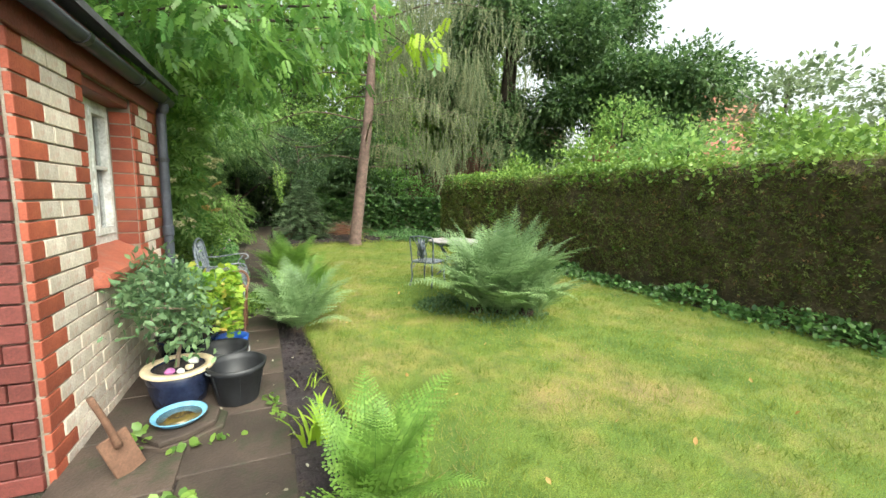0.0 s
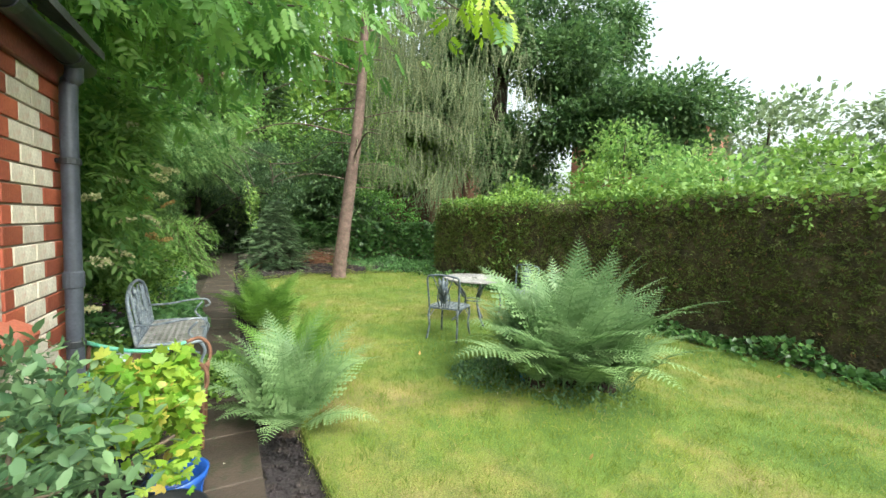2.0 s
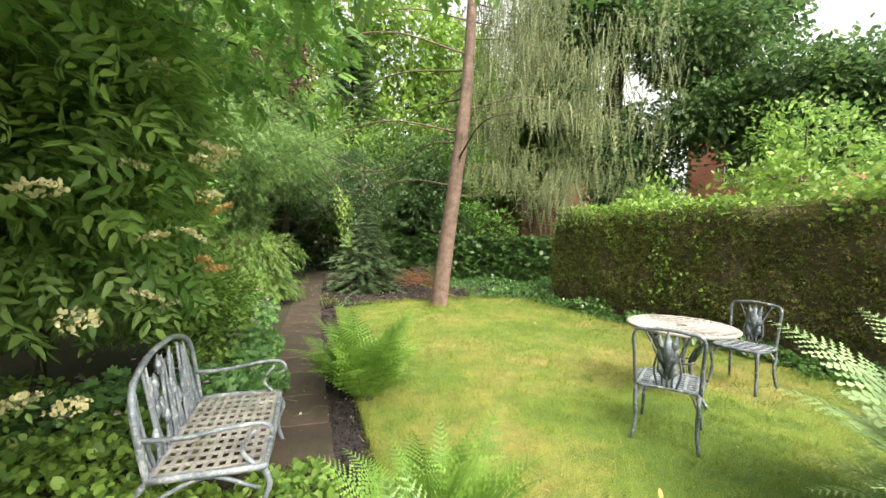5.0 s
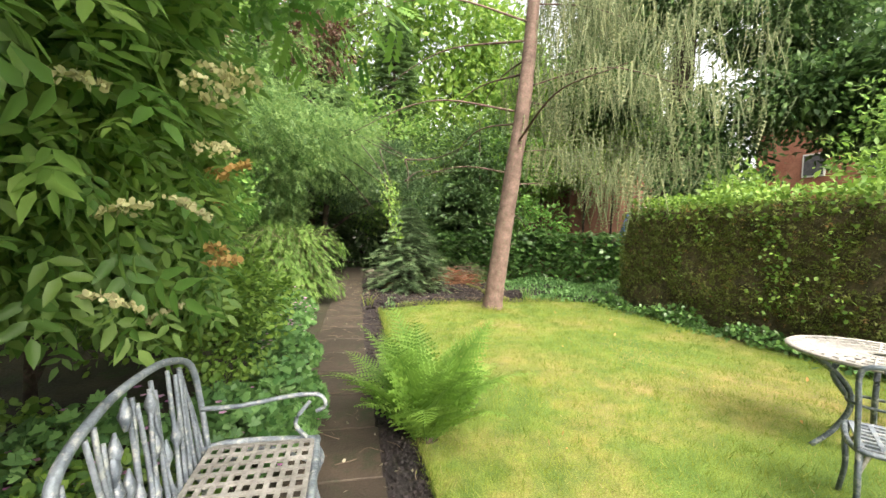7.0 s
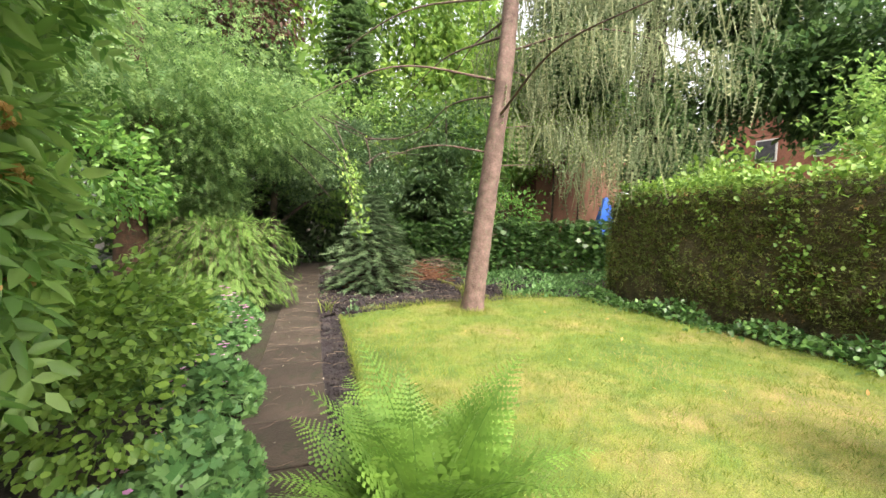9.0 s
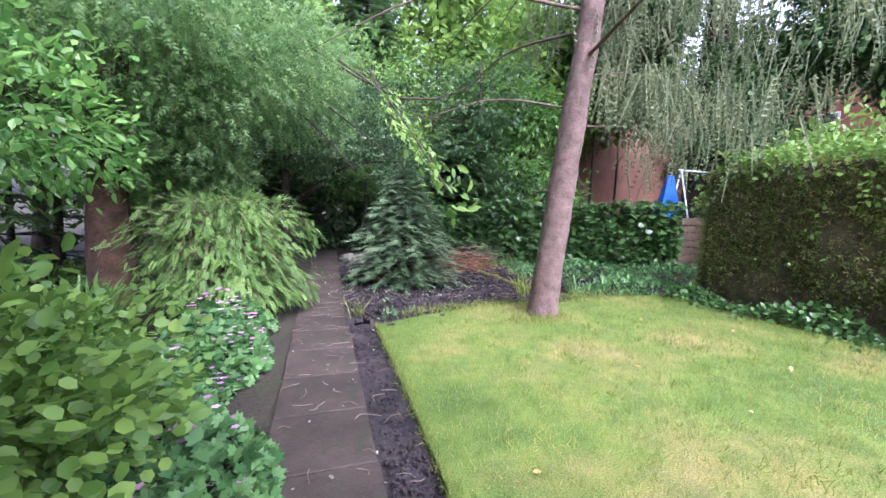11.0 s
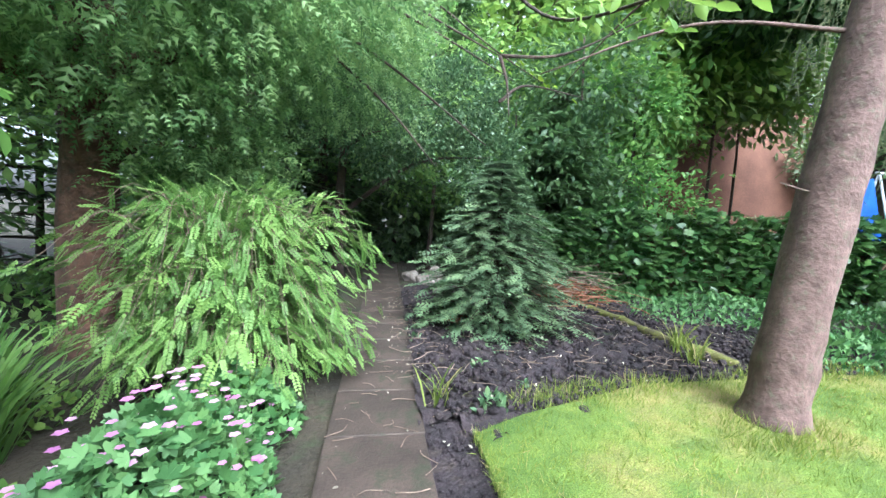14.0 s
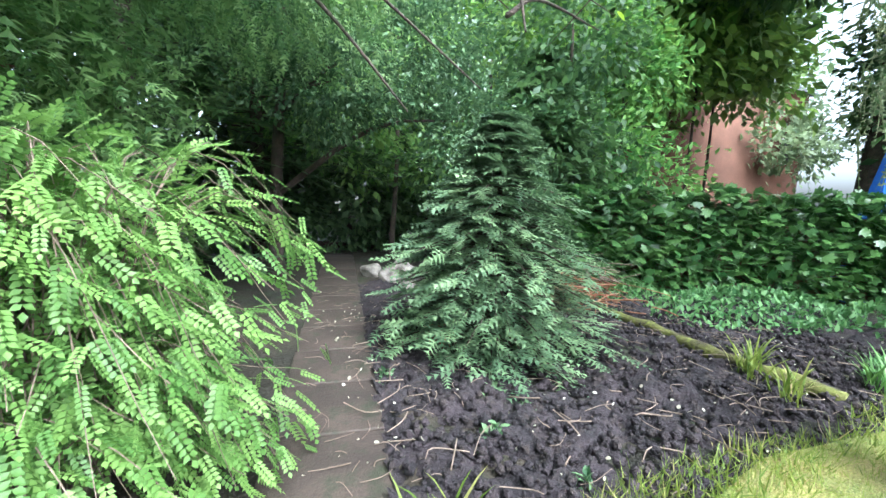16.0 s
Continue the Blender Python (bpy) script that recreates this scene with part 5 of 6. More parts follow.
# arching shrub beside the path
def arching_shrub(loc, label):
    root = tagged(new("arching_shrub"), label, "shrub")
    root.location = loc
    r = random.Random(8)
    geos, ps, gs = [], [], []
    for i in range(460):
        a = r.uniform(0, 2 * math.pi)
        ln, up_ = r.uniform(0.3, 1.0), r.uniform(0.5, 1.5)
        d = Vector((math.cos(a), math.sin(a) * 0.75, 0))
        st = Vector((r.uniform(-0.25, 0.25), r.uniform(-0.2, 0.2), 0))
        cp = curve_pts([st, st + d * ln * 0.45 + Vector((0, 0, up_)), st + d * ln + Vector((0, 0, up_ * r.uniform(0.2, 0.95)))], 5)
        geos.append(tube_geo(cp, list(np.linspace(0.0045, 0.0015, len(cp))), 3))
        for k in range(3, len(cp)):
            for q in range(2):
                ps.append(tuple(cp[k] + Vector((r.gauss(0, 0.03), r.gauss(0, 0.03), r.gauss(0, 0.03)))))
                dd = cp[k] - cp[k - 1]
                gs.append(tuple(dd.normalized() + d * 0.45 + Vector((r.gauss(0, 0.6), r.gauss(0, 0.6), r.gauss(-0.25, 0.25)))))
    part("stems", mesh_of("stems", *merge(geos), M_TWIG), root)
    P, G = np.array(ps), np.array(gs)
    z = P[:, 2]
    scatter("foliage", pinnate(6, 0.06, 0.17, 0.14), P, G, np.array([0, 0, 1.0]) + rng.normal(0, 0.3, P.shape), rng.uniform(0.1, 0.2, len(P)), M_LONI, root)
    return root


arching_shrub((1.35, 14.15, -0.07), "arching shrub with tiny yellow-green leaves beside the path")

# bright shrub after the bench
tree("shrub", "bright green rounded-leaf shrub beside the path", "shrub", [(0.55, 10.0, -0.07), (0.55, 10.0, 0.4), (0.6, 10.0, 0.9)], (0.04, 0.02), M_DARKBARK,
     [((0.7, 9.7, 0.85), (0.9, 0.7, 0.55), 3800), ((0.95, 10.4, 0.7), (0.75, 0.7, 0.5), 3200), ((0.1, 10.4, 0.9), (0.7, 0.7, 0.5), 1600), ((1.0, 9.5, 0.5), (0.45, 0.4, 0.38), 1300)], ROUND, 0.052, M_LIGHT, 61, 0.1, keep=lambda p: p[:, 0] < 0.53 + 0.114 * p[:, 1] - 0.12 * p[:, 2])
tree("shrub", "dense mid-green shrub under the elder", "shrub", [(-0.3, 9.6, -0.07), (-0.3, 9.6, 0.5), (-0.3, 9.6, 1.2)], (0.05, 0.02), M_DARKBARK,
     [((-0.2, 11.0, 1.0), (1.0, 0.9, 0.9), 2400), ((-1.4, 10.2, 1.2), (1.2, 1.2, 1.1), 2200), ((0.4, 12.0, 1.9), (0.8, 0.9, 0.7), 1600), ((-1.5, 12.6, 1.4), (1.3, 1.2, 1.2), 2200)], OVAL, 0.085, M_ROWAN, 62, 0.2)


def mound(cx, cy, rx, ry, h, n, seed):
    r = np.random.default_rng(seed)
    a, q = r.uniform(0, 2 * math.pi, n), np.sqrt(r.random(n))
    z = h * (1 - q ** 2) * r.uniform(0.35, 1.0, n)
    return np.stack([cx + rx * q * np.cos(a), cy + ry * q * np.sin(a), z - 0.05], 1)


ger = np.concatenate([mound(1.4, 9.4, 0.38, 0.8, 0.36, 1500, 6), mound(1.45, 10.7, 0.36, 0.7, 0.34, 1200, 7), mound(1.3, 12.7, 0.5, 0.95, 0.5, 2600, 1), mound(1.0, 11.6, 0.5, 0.7, 0.42, 1500, 2), mound(1.05, 8.9, 0.5, 0.55, 0.4, 1300, 3), mound(0.4, 8.6, 0.7, 0.5, 0.5, 900, 4), mound(1.45, 13.5, 0.45, 0.5, 0.42, 900, 5)])
spread("geranium", "spreading geraniums with lobed green leaves", "flowers", ger, MAPLE, M_GERAN, 0.055, 0.6, 8)
fl = np.concatenate([mound(1.3, 9.2, 0.4, 0.8, 0.42, 26, 16), mound(1.4, 10.8, 0.36, 0.7, 0.42, 30, 17), mound(1.3, 12.7, 0.5, 0.95, 0.68, 170, 11), mound(1.0, 11.6, 0.45, 0.6, 0.5, 36, 12), mound(0.6, 8.7, 0.7, 0.5, 0.6, 34, 13), mound(1.45, 13.4, 0.4, 0.5, 0.5, 26, 15)])
fl[:, 2] += 0.04
petals = np.repeat(fl, 5, 0)
an = np.tile(np.arange(5) * 2 * math.pi / 5, len(fl))
tagged(scatter("geranium_flowers", ROUND, petals, np.stack([np.cos(an), np.sin(an), np.full(len(an), 0.35)], 1), np.tile(np.array([0, 0, 1.0]), (len(an), 1)), np.repeat(rng.uniform(0.02, 0.032, len(fl)), 5), M_PINK, None, np.repeat(rng.random(len(fl)), 5)), "small pink five-petalled geranium flowers", "flowers", kind="stuff")
low = np.concatenate([mound(0.2, 7.6, 0.9, 0.9, 0.42, 2200, 28), mound(0.75, 6.3, 0.5, 0.5, 0.3, 900, 29), mound(-0.4, 8.8, 0.9, 0.8, 0.5, 1300, 30), mound(0.7, 7.0, 0.8, 0.8, 0.3, 1900, 21), mound(0.0, 6.9, 0.7, 0.6, 0.4, 900, 22), mound(0.6, 8.2, 0.6, 0.5, 0.32, 900, 23), mound(0.6, 12.3, 0.6, 0.7, 0.45, 1300, 24), mound(-0.4, 13.8, 0.9, 0.7, 0.22, 900, 25), mound(1.5, 7.0, 0.25, 0.7, 0.16, 700, 26), mound(1.75, 7.2, 0.2, 0.5, 0.14, 400, 27)])
spread("ground_cover", "low light green leaves around the bench", "ground cover", low, ROUND, M_LIGHT, 0.06, 0.5, 9)
isl = np.concatenate([mound(4.0, 5.55, 0.55, 0.5, 0.2, 1700, 31), mound(4.5, 4.9, 0.75, 0.65, 0.16, 1300, 32)])
spread("ground_cover", "small grey-green rockery plants under the fern", "ground cover", isl, OVAL, M_POTLEAF, 0.045, 0.6, 10)
isf = mound(4.15, 5.3, 0.6, 0.55, 0.26, 260, 33)
spread("rockery_flowers", "tiny pale flowers under the fern", "flowers", isf, ROUND, M_WHITEF, 0.014, 0.8, 11)
bt = tagged(new("blue_tub", mesh_of("blue_tub", *lathe([(0.05, 0), (0.06, 0.01), (0.07, 0.12), (0.075, 0.12), (0.075, 0.135), (0.064, 0.135), (0.055, 0.02)], 20), M_DISH, True)), "small bright blue tub under the fern", "tub")
bt.location = (4.18, 5.25, 0.0)

# ivy on the back fence
def fence():
    root = tagged(new("wall_fence"), "low weathered brown board fence at the back", "fence", kind="structure")
    a, e = Vector((5.5, 18.3, -0.07)), Vector((12.2, 14.0, -0.07))
    d = (e - a).normalized()
    ang = math.degrees(math.atan2(d.y, d.x))
    root.matrix_basis = Matrix.Translation(a) @ pose(0, 0, 0, 0, 0, ang)
    L = (e - a).length
    board = box_mesh("board", (0, -0.012, 0), (1.48, 0.012, 0.165), M_FENCE, 0.005)
    post = box_mesh("post", (-0.05, -0.05, 0), (0.05, 0.05, 1.38), M_FENCE, 0.008)
    k = 0
    while k * 1.5 < L:
        part("post", post, root, pose(k * 1.5, 0, 0))
        for j in range(7):
            part("board", board, root, pose(k * 1.5 + 0.01, -0.055 + 0.006 * (j % 2), 0.06 + j * 0.175, rx=-3))
        k += 1
    return a, d, L


fa, fd, fl_ = fence()
n = 6500
t = rng.random(n) * 6.3
h = rng.random(n) ** 0.8 * 1.6
off = -0.1 - np.abs(rng.normal(0, 0.14, n))
nrm = Vector((fd.y, -fd.x, 0))
p = np.array(fa)[None] + t[:, None] * np.array(fd)[None] + (-off[:, None] * 1.0) * np.array(nrm)[None]
p[:, 2] = h - 0.05 + np.array([0.2 * noise.noise(Vector((q, 0, 0))) for q in t * 1.5])
spread("ivy", "dark glossy ivy smothering the back fence", "ivy", p, MAPLE, M_IVY, 0.1, -0.1, 12, lean_=[-0.3, -0.5, -0.3])
wd = np.concatenate([mound(8.0, 15.4, 1.6, 0.9, 0.28, 1800, 41), mound(6.9, 16.5, 0.9, 0.4, 0.2, 700, 42), mound(7.6, 13.5, 1.2, 0.45, 0.3, 1200, 43), mound(9.5, 14.0, 1.4, 1.1, 0.32, 1500, 44)])
spread("weeds", "leafy green weeds before the back fence", "weeds", wd, OVAL, M_GERAN, 0.085, 0.7, 13)

# ---- beyond the garden ----
tree("beech_tree", "huge dark tree with ivy-clad forked trunk beyond the hedge", "tree", [(13.8, 16.2, -0.07), (13.8, 16.2, 3.0), (14.0, 16.3, 7.0), (14.4, 16.3, 13.0)], (0.75, 0.22), M_DARKBARK,
     [((14.0, 15.8, 4.0), (1.2, 1.2, 3.0), 6885), ((12.2, 15.5, 9.5), (2.6, 2.4, 2.0), 7344), ((15.5, 14.0, 8.5), (2.6, 2.4, 2.2), 7803), ((17.5, 12.0, 6.4), (2.6, 2.6, 1.4), 7344), ((14.2, 16.0, 13.0), (3.6, 3.2, 2.8), 8262), ((18.0, 14.0, 10.5), (2.8, 2.6, 2.2), 6885), ((12.0, 17.5, 6.6), (1.9, 1.9, 1.2), 4590), ((19.0, 10.6, 6.6), (2.7, 2.4, 1.7), 5200), ((15.8, 13.6, 6.0), (2.4, 1.8, 1.1), 4200), ((17.6, 13.0, 5.2), (1.6, 1.0, 1.2), 2500), ((15.4, 15.2, 4.6), (0.9, 0.9, 1.7), 1800), ((20.0, 15.4, 7.2), (3.0, 2.2, 1.5), 3600), ((11.6, 17.0, 8.0), (2.0, 1.8, 1.8), 3800), ((18.4, 11.4, 4.9), (2.3, 2.0, 0.9), 5049)], DIAMOND, 0.24, M_BIGTREE, 71, 0.5, ends=[(12.2, 15.5, 9.0), (15.5, 14.5, 9.0), (17.8, 13.8, 10.5), (13.2, 16.6, 9.5), (15.4, 16.8, 11.0)])
for i, (x, y, h, rx) in enumerate(((10.2, 3.0, 2.6, 1.3), (10.8, 6.0, 2.9, 1.6), (11.5, 9.2, 3.0, 1.6), (12.0, 1.0, 2.7, 1.8), (13.5, 4.5, 3.4, 2.0), (14.5, 8.0, 3.6, 2.0), (11.0, 12.0, 2.6, 1.3), (14.5, 10.4, 4.8, 1.7))):
    tree("shrub", "light green garden shrub beyond the hedge", "shrub", [(x, y, -0.07), (x, y, h * 0.5), (x + 0.1, y, h)], (0.06, 0.02), M_DARKBARK,
         [((x, y, h * 0.8), (rx, rx, h * 0.36), 1500), ((x + 0.5, y + 0.7, h * 1.0), (rx * 0.6, rx * 0.6, h * 0.2), 500)], DIAMOND, 0.17, M_LIGHT if i % 2 == 0 else M_ELDER, 80 + i, 0.1, "shrubs beyond the hedge")
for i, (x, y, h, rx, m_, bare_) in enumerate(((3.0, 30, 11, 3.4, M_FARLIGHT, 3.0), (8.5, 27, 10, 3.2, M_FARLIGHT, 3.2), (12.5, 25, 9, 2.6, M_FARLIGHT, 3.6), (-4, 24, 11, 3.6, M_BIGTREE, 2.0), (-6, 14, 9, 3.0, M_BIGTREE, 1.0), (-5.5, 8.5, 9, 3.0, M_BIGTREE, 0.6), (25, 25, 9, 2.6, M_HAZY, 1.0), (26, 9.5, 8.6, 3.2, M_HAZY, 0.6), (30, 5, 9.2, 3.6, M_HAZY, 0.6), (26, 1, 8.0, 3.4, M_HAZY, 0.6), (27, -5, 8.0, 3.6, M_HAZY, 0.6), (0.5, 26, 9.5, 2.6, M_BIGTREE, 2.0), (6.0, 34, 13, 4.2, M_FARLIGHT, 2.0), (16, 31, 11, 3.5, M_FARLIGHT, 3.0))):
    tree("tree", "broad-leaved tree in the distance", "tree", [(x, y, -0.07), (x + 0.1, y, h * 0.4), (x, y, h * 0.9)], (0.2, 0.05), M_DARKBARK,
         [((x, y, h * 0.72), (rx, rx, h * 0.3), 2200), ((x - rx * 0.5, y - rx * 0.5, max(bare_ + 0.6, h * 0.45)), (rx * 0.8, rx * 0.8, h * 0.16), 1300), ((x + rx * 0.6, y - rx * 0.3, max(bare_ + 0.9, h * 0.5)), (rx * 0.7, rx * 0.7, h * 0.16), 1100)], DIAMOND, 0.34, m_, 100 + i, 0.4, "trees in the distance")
for i, (x, y, h, rx, m_) in enumerate(((6.8, 20.5, 4.6, 1.7, M_BIGTREE), (9.4, 19.2, 5.2, 1.7, M_ROWAN), (4.6, 20.6, 6.0, 1.9, M_ELDER), (8.2, 23.2, 7.4, 2.3, M_FARLIGHT), (12.4, 22.3, 7.0, 1.9, M_FARLIGHT), (3.0, 22.5, 6.5, 2.2, M_ELDER), (-1.4, 17.4, 4.2, 2.0, M_ELDER), (-3.5, 14.4, 4.6, 2.1, M_ELDER), (-3.4, 11.0, 4.8, 2.0, M_ELDER), (-2.5, 20.8, 6.5, 2.4, M_LIGHT), (10.6, 20.6, 8.0, 1.6, M_FARLIGHT), (13.6, 20.6, 9.5, 2.3, M_FARLIGHT), (16.5, 22.0, 10.0, 2.6, M_LIGHT), (7.4, 18.6, 5.6, 1.6, M_BIGTREE), (12.6, 14.6, 2.0, 0.9, M_LIGHT), (1.0, 22.5, 14, 3.0, M_ELDER), (4.8, 25.0, 16, 3.4, M_FARLIGHT), (8.6, 24.5, 14, 3.0, M_FARLIGHT), (-3.0, 20.0, 13, 3.4, M_ELDER), (12.5, 26.0, 14, 3.0, M_FARLIGHT), (-4.5, 12.5, 10, 3.0, M_ELDER), (-3.8, 7.5, 8, 2.2, M_ELDER))):
    lo1, lo2 = (0.64, 0.6) if x > 9 and h > 6 else (0.45, 0.36)
    tree("understorey_tree", "leafy young tree in the wood behind the garden", "tree", [(x, y, -0.07), (x + 0.1, y, h * 0.4), (x, y, h * 0.95)], (0.07, 0.02), M_DARKBARK,
         [((x, y, h * 0.78), (rx, rx, h * 0.27), 2000 if h < 8 else 3600), ((x - rx * 0.5, y - rx * 0.4, h * lo1), (rx * 0.85, rx * 0.7, h * 0.2), 1100), ((x + rx * 0.6, y - rx * 0.2, h * lo2), (rx * 0.7, rx * 0.6, h * 0.18), 800)], DIAMOND, 0.17 if h < 8 else 0.36, m_, 160 + i, 0.35, "understorey trees", ends=[(x - rx * 0.6, y - 0.2, h * 0.6), (x + rx * 0.6, y, h * 0.6), (x, y - rx * 0.4, h * 0.7)])
back = np.concatenate([mound(-2.6, 16.5, 2.6, 2.4, 0.6, 2600, 81), mound(-1.8, 13.0, 1.4, 1.6, 0.5, 1500, 82), mound(0.3, 17.5, 1.5, 1.2, 0.5, 1200, 83)])
spread("undergrowth", "green undergrowth beneath the yew", "undergrowth", back, OVAL, M_ELDER, 0.13, 0.6, 19)
tree("copper_beech", "copper-leaved branches high over the yew", "tree", [(1.0, 17.2, -0.07), (1.0, 17.2, 3.0), (1.4, 16.8, 6.0)], (0.12, 0.05), M_DARKBARK, [((1.7, 16.4, 6.0), (1.2, 1.0, 0.9), 2200)], OVAL, 0.13, M_COPPER, 130, 0.5)


def far_house(x0, y0, x1, y1, eaves, label, wins, brick):
    root = tagged(new("house"), label, "house")
    cx, cy, w, d = (x0 + x1) / 2, (y0 + y1) / 2, (x1 - x0) / 2, (y1 - y0) / 2
    root.matrix_basis = Matrix.Translation((cx, cy, -0.07)) @ pose(0, 0, 0)
    part("wall", box_mesh("wall", (-w, -d, 0), (w, d, eaves), brick, 0.01), root)
    vs = [(-w - 0.3, -d - 0.3, eaves), (w + 0.3, -d - 0.3, eaves), (w + 0.3, d + 0.3, eaves), (-w - 0.3, d + 0.3, eaves), (-w, 0, eaves + d * 0.8), (w, 0, eaves + d * 0.8)]
    part("roof", mesh_of("roof", vs, [(0, 1, 5, 4), (2, 3, 4, 5), (0, 4, 3), (1, 2, 5), (3, 2, 1, 0)], M_SLATE), root)
    for sx, u, z in wins:
        if sx == "s":
            lo, hi = (u - 0.5, -d - 0.06, z), (u + 0.5, -d + 0.05, z + 1.2)
            gl = ((u - 0.42, -d - 0.075, z + 0.08), (u + 0.42, -d - 0.065, z + 1.12))
        else:
            lo, hi = (-w - 0.06, u - 0.5, z), (-w + 0.05, u + 0.5, z + 1.2)
            gl = ((-w - 0.075, u - 0.42, z + 0.08), (-w - 0.065, u + 0.42, z + 1.12))
        wd_ = part("window", box_mesh("window", lo, hi, M_WHITE, 0.01), root)
        part("pane", box_mesh("pane", *gl, M_SLATE, 0), wd_)
    return root


far_house(15.5, 24.0, 26.5, 30.0, 7.0, "brown brick house half hidden by trees", [("s", 4.2, 3.6), ("w", 0, 3.2)], M_FARB)
far_house(26.5, 14.5, 36.0, 21.5, 8.8, "red brick house with white windows beyond the hedge", [("w", -1.8, 5.0), ("w", 0.7, 5.0), ("w", -1.8, 2.2), ("s", 0, 5.0)], M_FAR)

def swing():
    root = tagged(new("swing_frame"), "pale metal swing frame in the next garden", "swing frame")
    root.location = (11.8, 15.6, -0.07)
    for x in (0, 1.8):
        part("leg", rods("leg", [[(x, -0.55, 0), (x, 0.0, 2.5)], [(x, 0.55, 0), (x, 0.0, 2.5)]], 0.025, M_GALV), root)
    part("bar", rods("bar", [[(-0.1, 0, 2.5), (1.9, 0, 2.5)]], 0.025, M_GALV), root)
    return root


swing()
vs = [(-0.85, 0, 0), (0.85, 0.05, 0), (0.75, 0.5, 0), (-0.78, 0.45, 0), (-0.1, 0.16, 2.3), (0.08, 0.16, 2.34), (0.06, 0.24, 2.34), (-0.08, 0.24, 2.3)]
tarp = tagged(new("blue_cover", mesh_of("blue_cover", vs, [(0, 1, 5, 4), (1, 2, 6, 5), (2, 3, 7, 6), (3, 0, 4, 7), (4, 5, 6, 7), (3, 2, 1, 0)], M_BLUE)), "bright blue plastic cover in the next garden", "cover")
tarp.location = (11.1, 15.2, -0.07)

# ---- soil, logs and litter ----
def log():
    cp = curve_pts([(5.97, 15.95, -0.01), (5.95, 15.2, 0.0), (5.85, 14.4, 0.0), (5.93, 13.6, -0.01)], 8)
    vs, fs = tube_geo(cp, [0.055 + 0.01 * math.sin(i) for i in range(len(cp))], 9)
    vs = [Vector(v) + Vector((0, 0, 0.02 * noise.noise(Vector(v) * 8))) for v in vs]
    return tagged(new("log", mesh_of("log", vs, fs, M_MOSS, True)), "long thin mossy log edging the soil", "log")


log()


def sticks(name, label, count, place, length, mat, seed, rad=0.006, lift=0.0):
    r = random.Random(seed)
    geos = []
    for _ in range(count):
        x, y, z = place(r)
        a, l = r.uniform(0, 2 * math.pi), length * r.uniform(0.4, 1.3)
        d = Vector((math.cos(a), math.sin(a), lift * r.uniform(-0.3, 1))) * l
        c = Vector((x, y, z))
        geos.append(tube_geo(curve_pts([c - d / 2, c + Vector((r.gauss(0, 0.05), r.gauss(0, 0.05), 0.01)) * l * 3, c + d / 2], 3), [rad * r.uniform(0.5, 1.1)] * 7, 4))
    return tagged(new(name, mesh_of(name, *merge(geos), mat)), label, "twigs", kind="stuff")


sticks("twigs", "dry twigs strewn over the dug soil", 330, lambda r: (r.uniform(2.75, 7.2), r.uniform(13.4, 16.4), r.uniform(-0.01, 0.035)), 0.22, M_TWIG, 1, 0.004, 0.1)
sticks("twigs", "dry twigs strewn on the path and its edge", 190, lambda r: (lambda y: (path_x(y) + r.uniform(-0.6, 0.3), y, -0.012))(r.uniform(8, 18)), 0.14, M_TWIG, 2, 0.003)
sticks("brush_pile", "heap of rusty brown brushwood beside the spruce", 150, lambda r: (5.95 + r.gauss(0, 0.28), 16.5 + r.gauss(0, 0.3), abs(r.gauss(0.08, 0.11))), 0.6, M_RUST, 3, 0.009, 0.35)
sticks("brush_pile", "pale cut branches on the brushwood heap", 40, lambda r: (6.0 + r.gauss(0, 0.35), 16.6 + r.gauss(0, 0.35), 0.1 + abs(r.gauss(0.15, 0.12))), 0.9, M_TWIG, 4, 0.009, 0.4)


def litter(n, gen, seed):
    r = np.random.default_rng(seed)
    return gen(r, n)


lit = np.concatenate([np.stack([rng.uniform(2.75, 8.0, 300), rng.uniform(13.3, 16.8, 300), rng.uniform(0.0, 0.03, 300)], 1),
                      np.stack([(lambda y: np.array([path_x(q) for q in y]) + rng.uniform(-0.65, 0.35, 130))(yy := rng.uniform(2.5, 18, 130)), yy, np.full(130, -0.012)], 1)])
spread("leaf_litter", "pale fallen leaves and wood chips on soil and path", "leaf litter", lit, ROUND, M_WHITEF, 0.026, 0.0, 15)
fall = np.stack([rng.uniform(2.3, 7.0, 60), rng.uniform(0.5, 12.5, 60), np.full(60, 0.035)], 1)
spread("fallen_leaves", "few yellow leaves fallen on the lawn", "leaf litter", fall, OVAL, M_TANF, 0.05, 0.0, 16)
for x, y, s, m_, lb_ in ((3.95, 18.3, 0.2, M_STONE, "rough grey stone by the shaded path"), (4.25, 18.7, 0.24, M_STONE, "rough grey stone by the shaded path"), (3.8, 18.9, 0.18, M_STONE, "rough grey stone by the shaded path"), (4.05, 17.6, 0.14, M_STONE, "small grey stone on the soil")):
    bm = bmesh.new()
    bmesh.ops.create_icosphere(bm, subdivisions=3, radius=s)
    for v in bm.verts:
        v.co *= 1 + 0.45 * noise.noise(v.co * 5 + Vector((x, y, 0)))
        v.co.z *= 0.75
    me = bpy.data.meshes.new("stone")
    bm.to_mesh(me)
    bm.free()
    me.materials.append(m_)
    tagged(new("stone", me), lb_, "stone", "stones by the path").location = (x, y, s * 0.4 - 0.05)
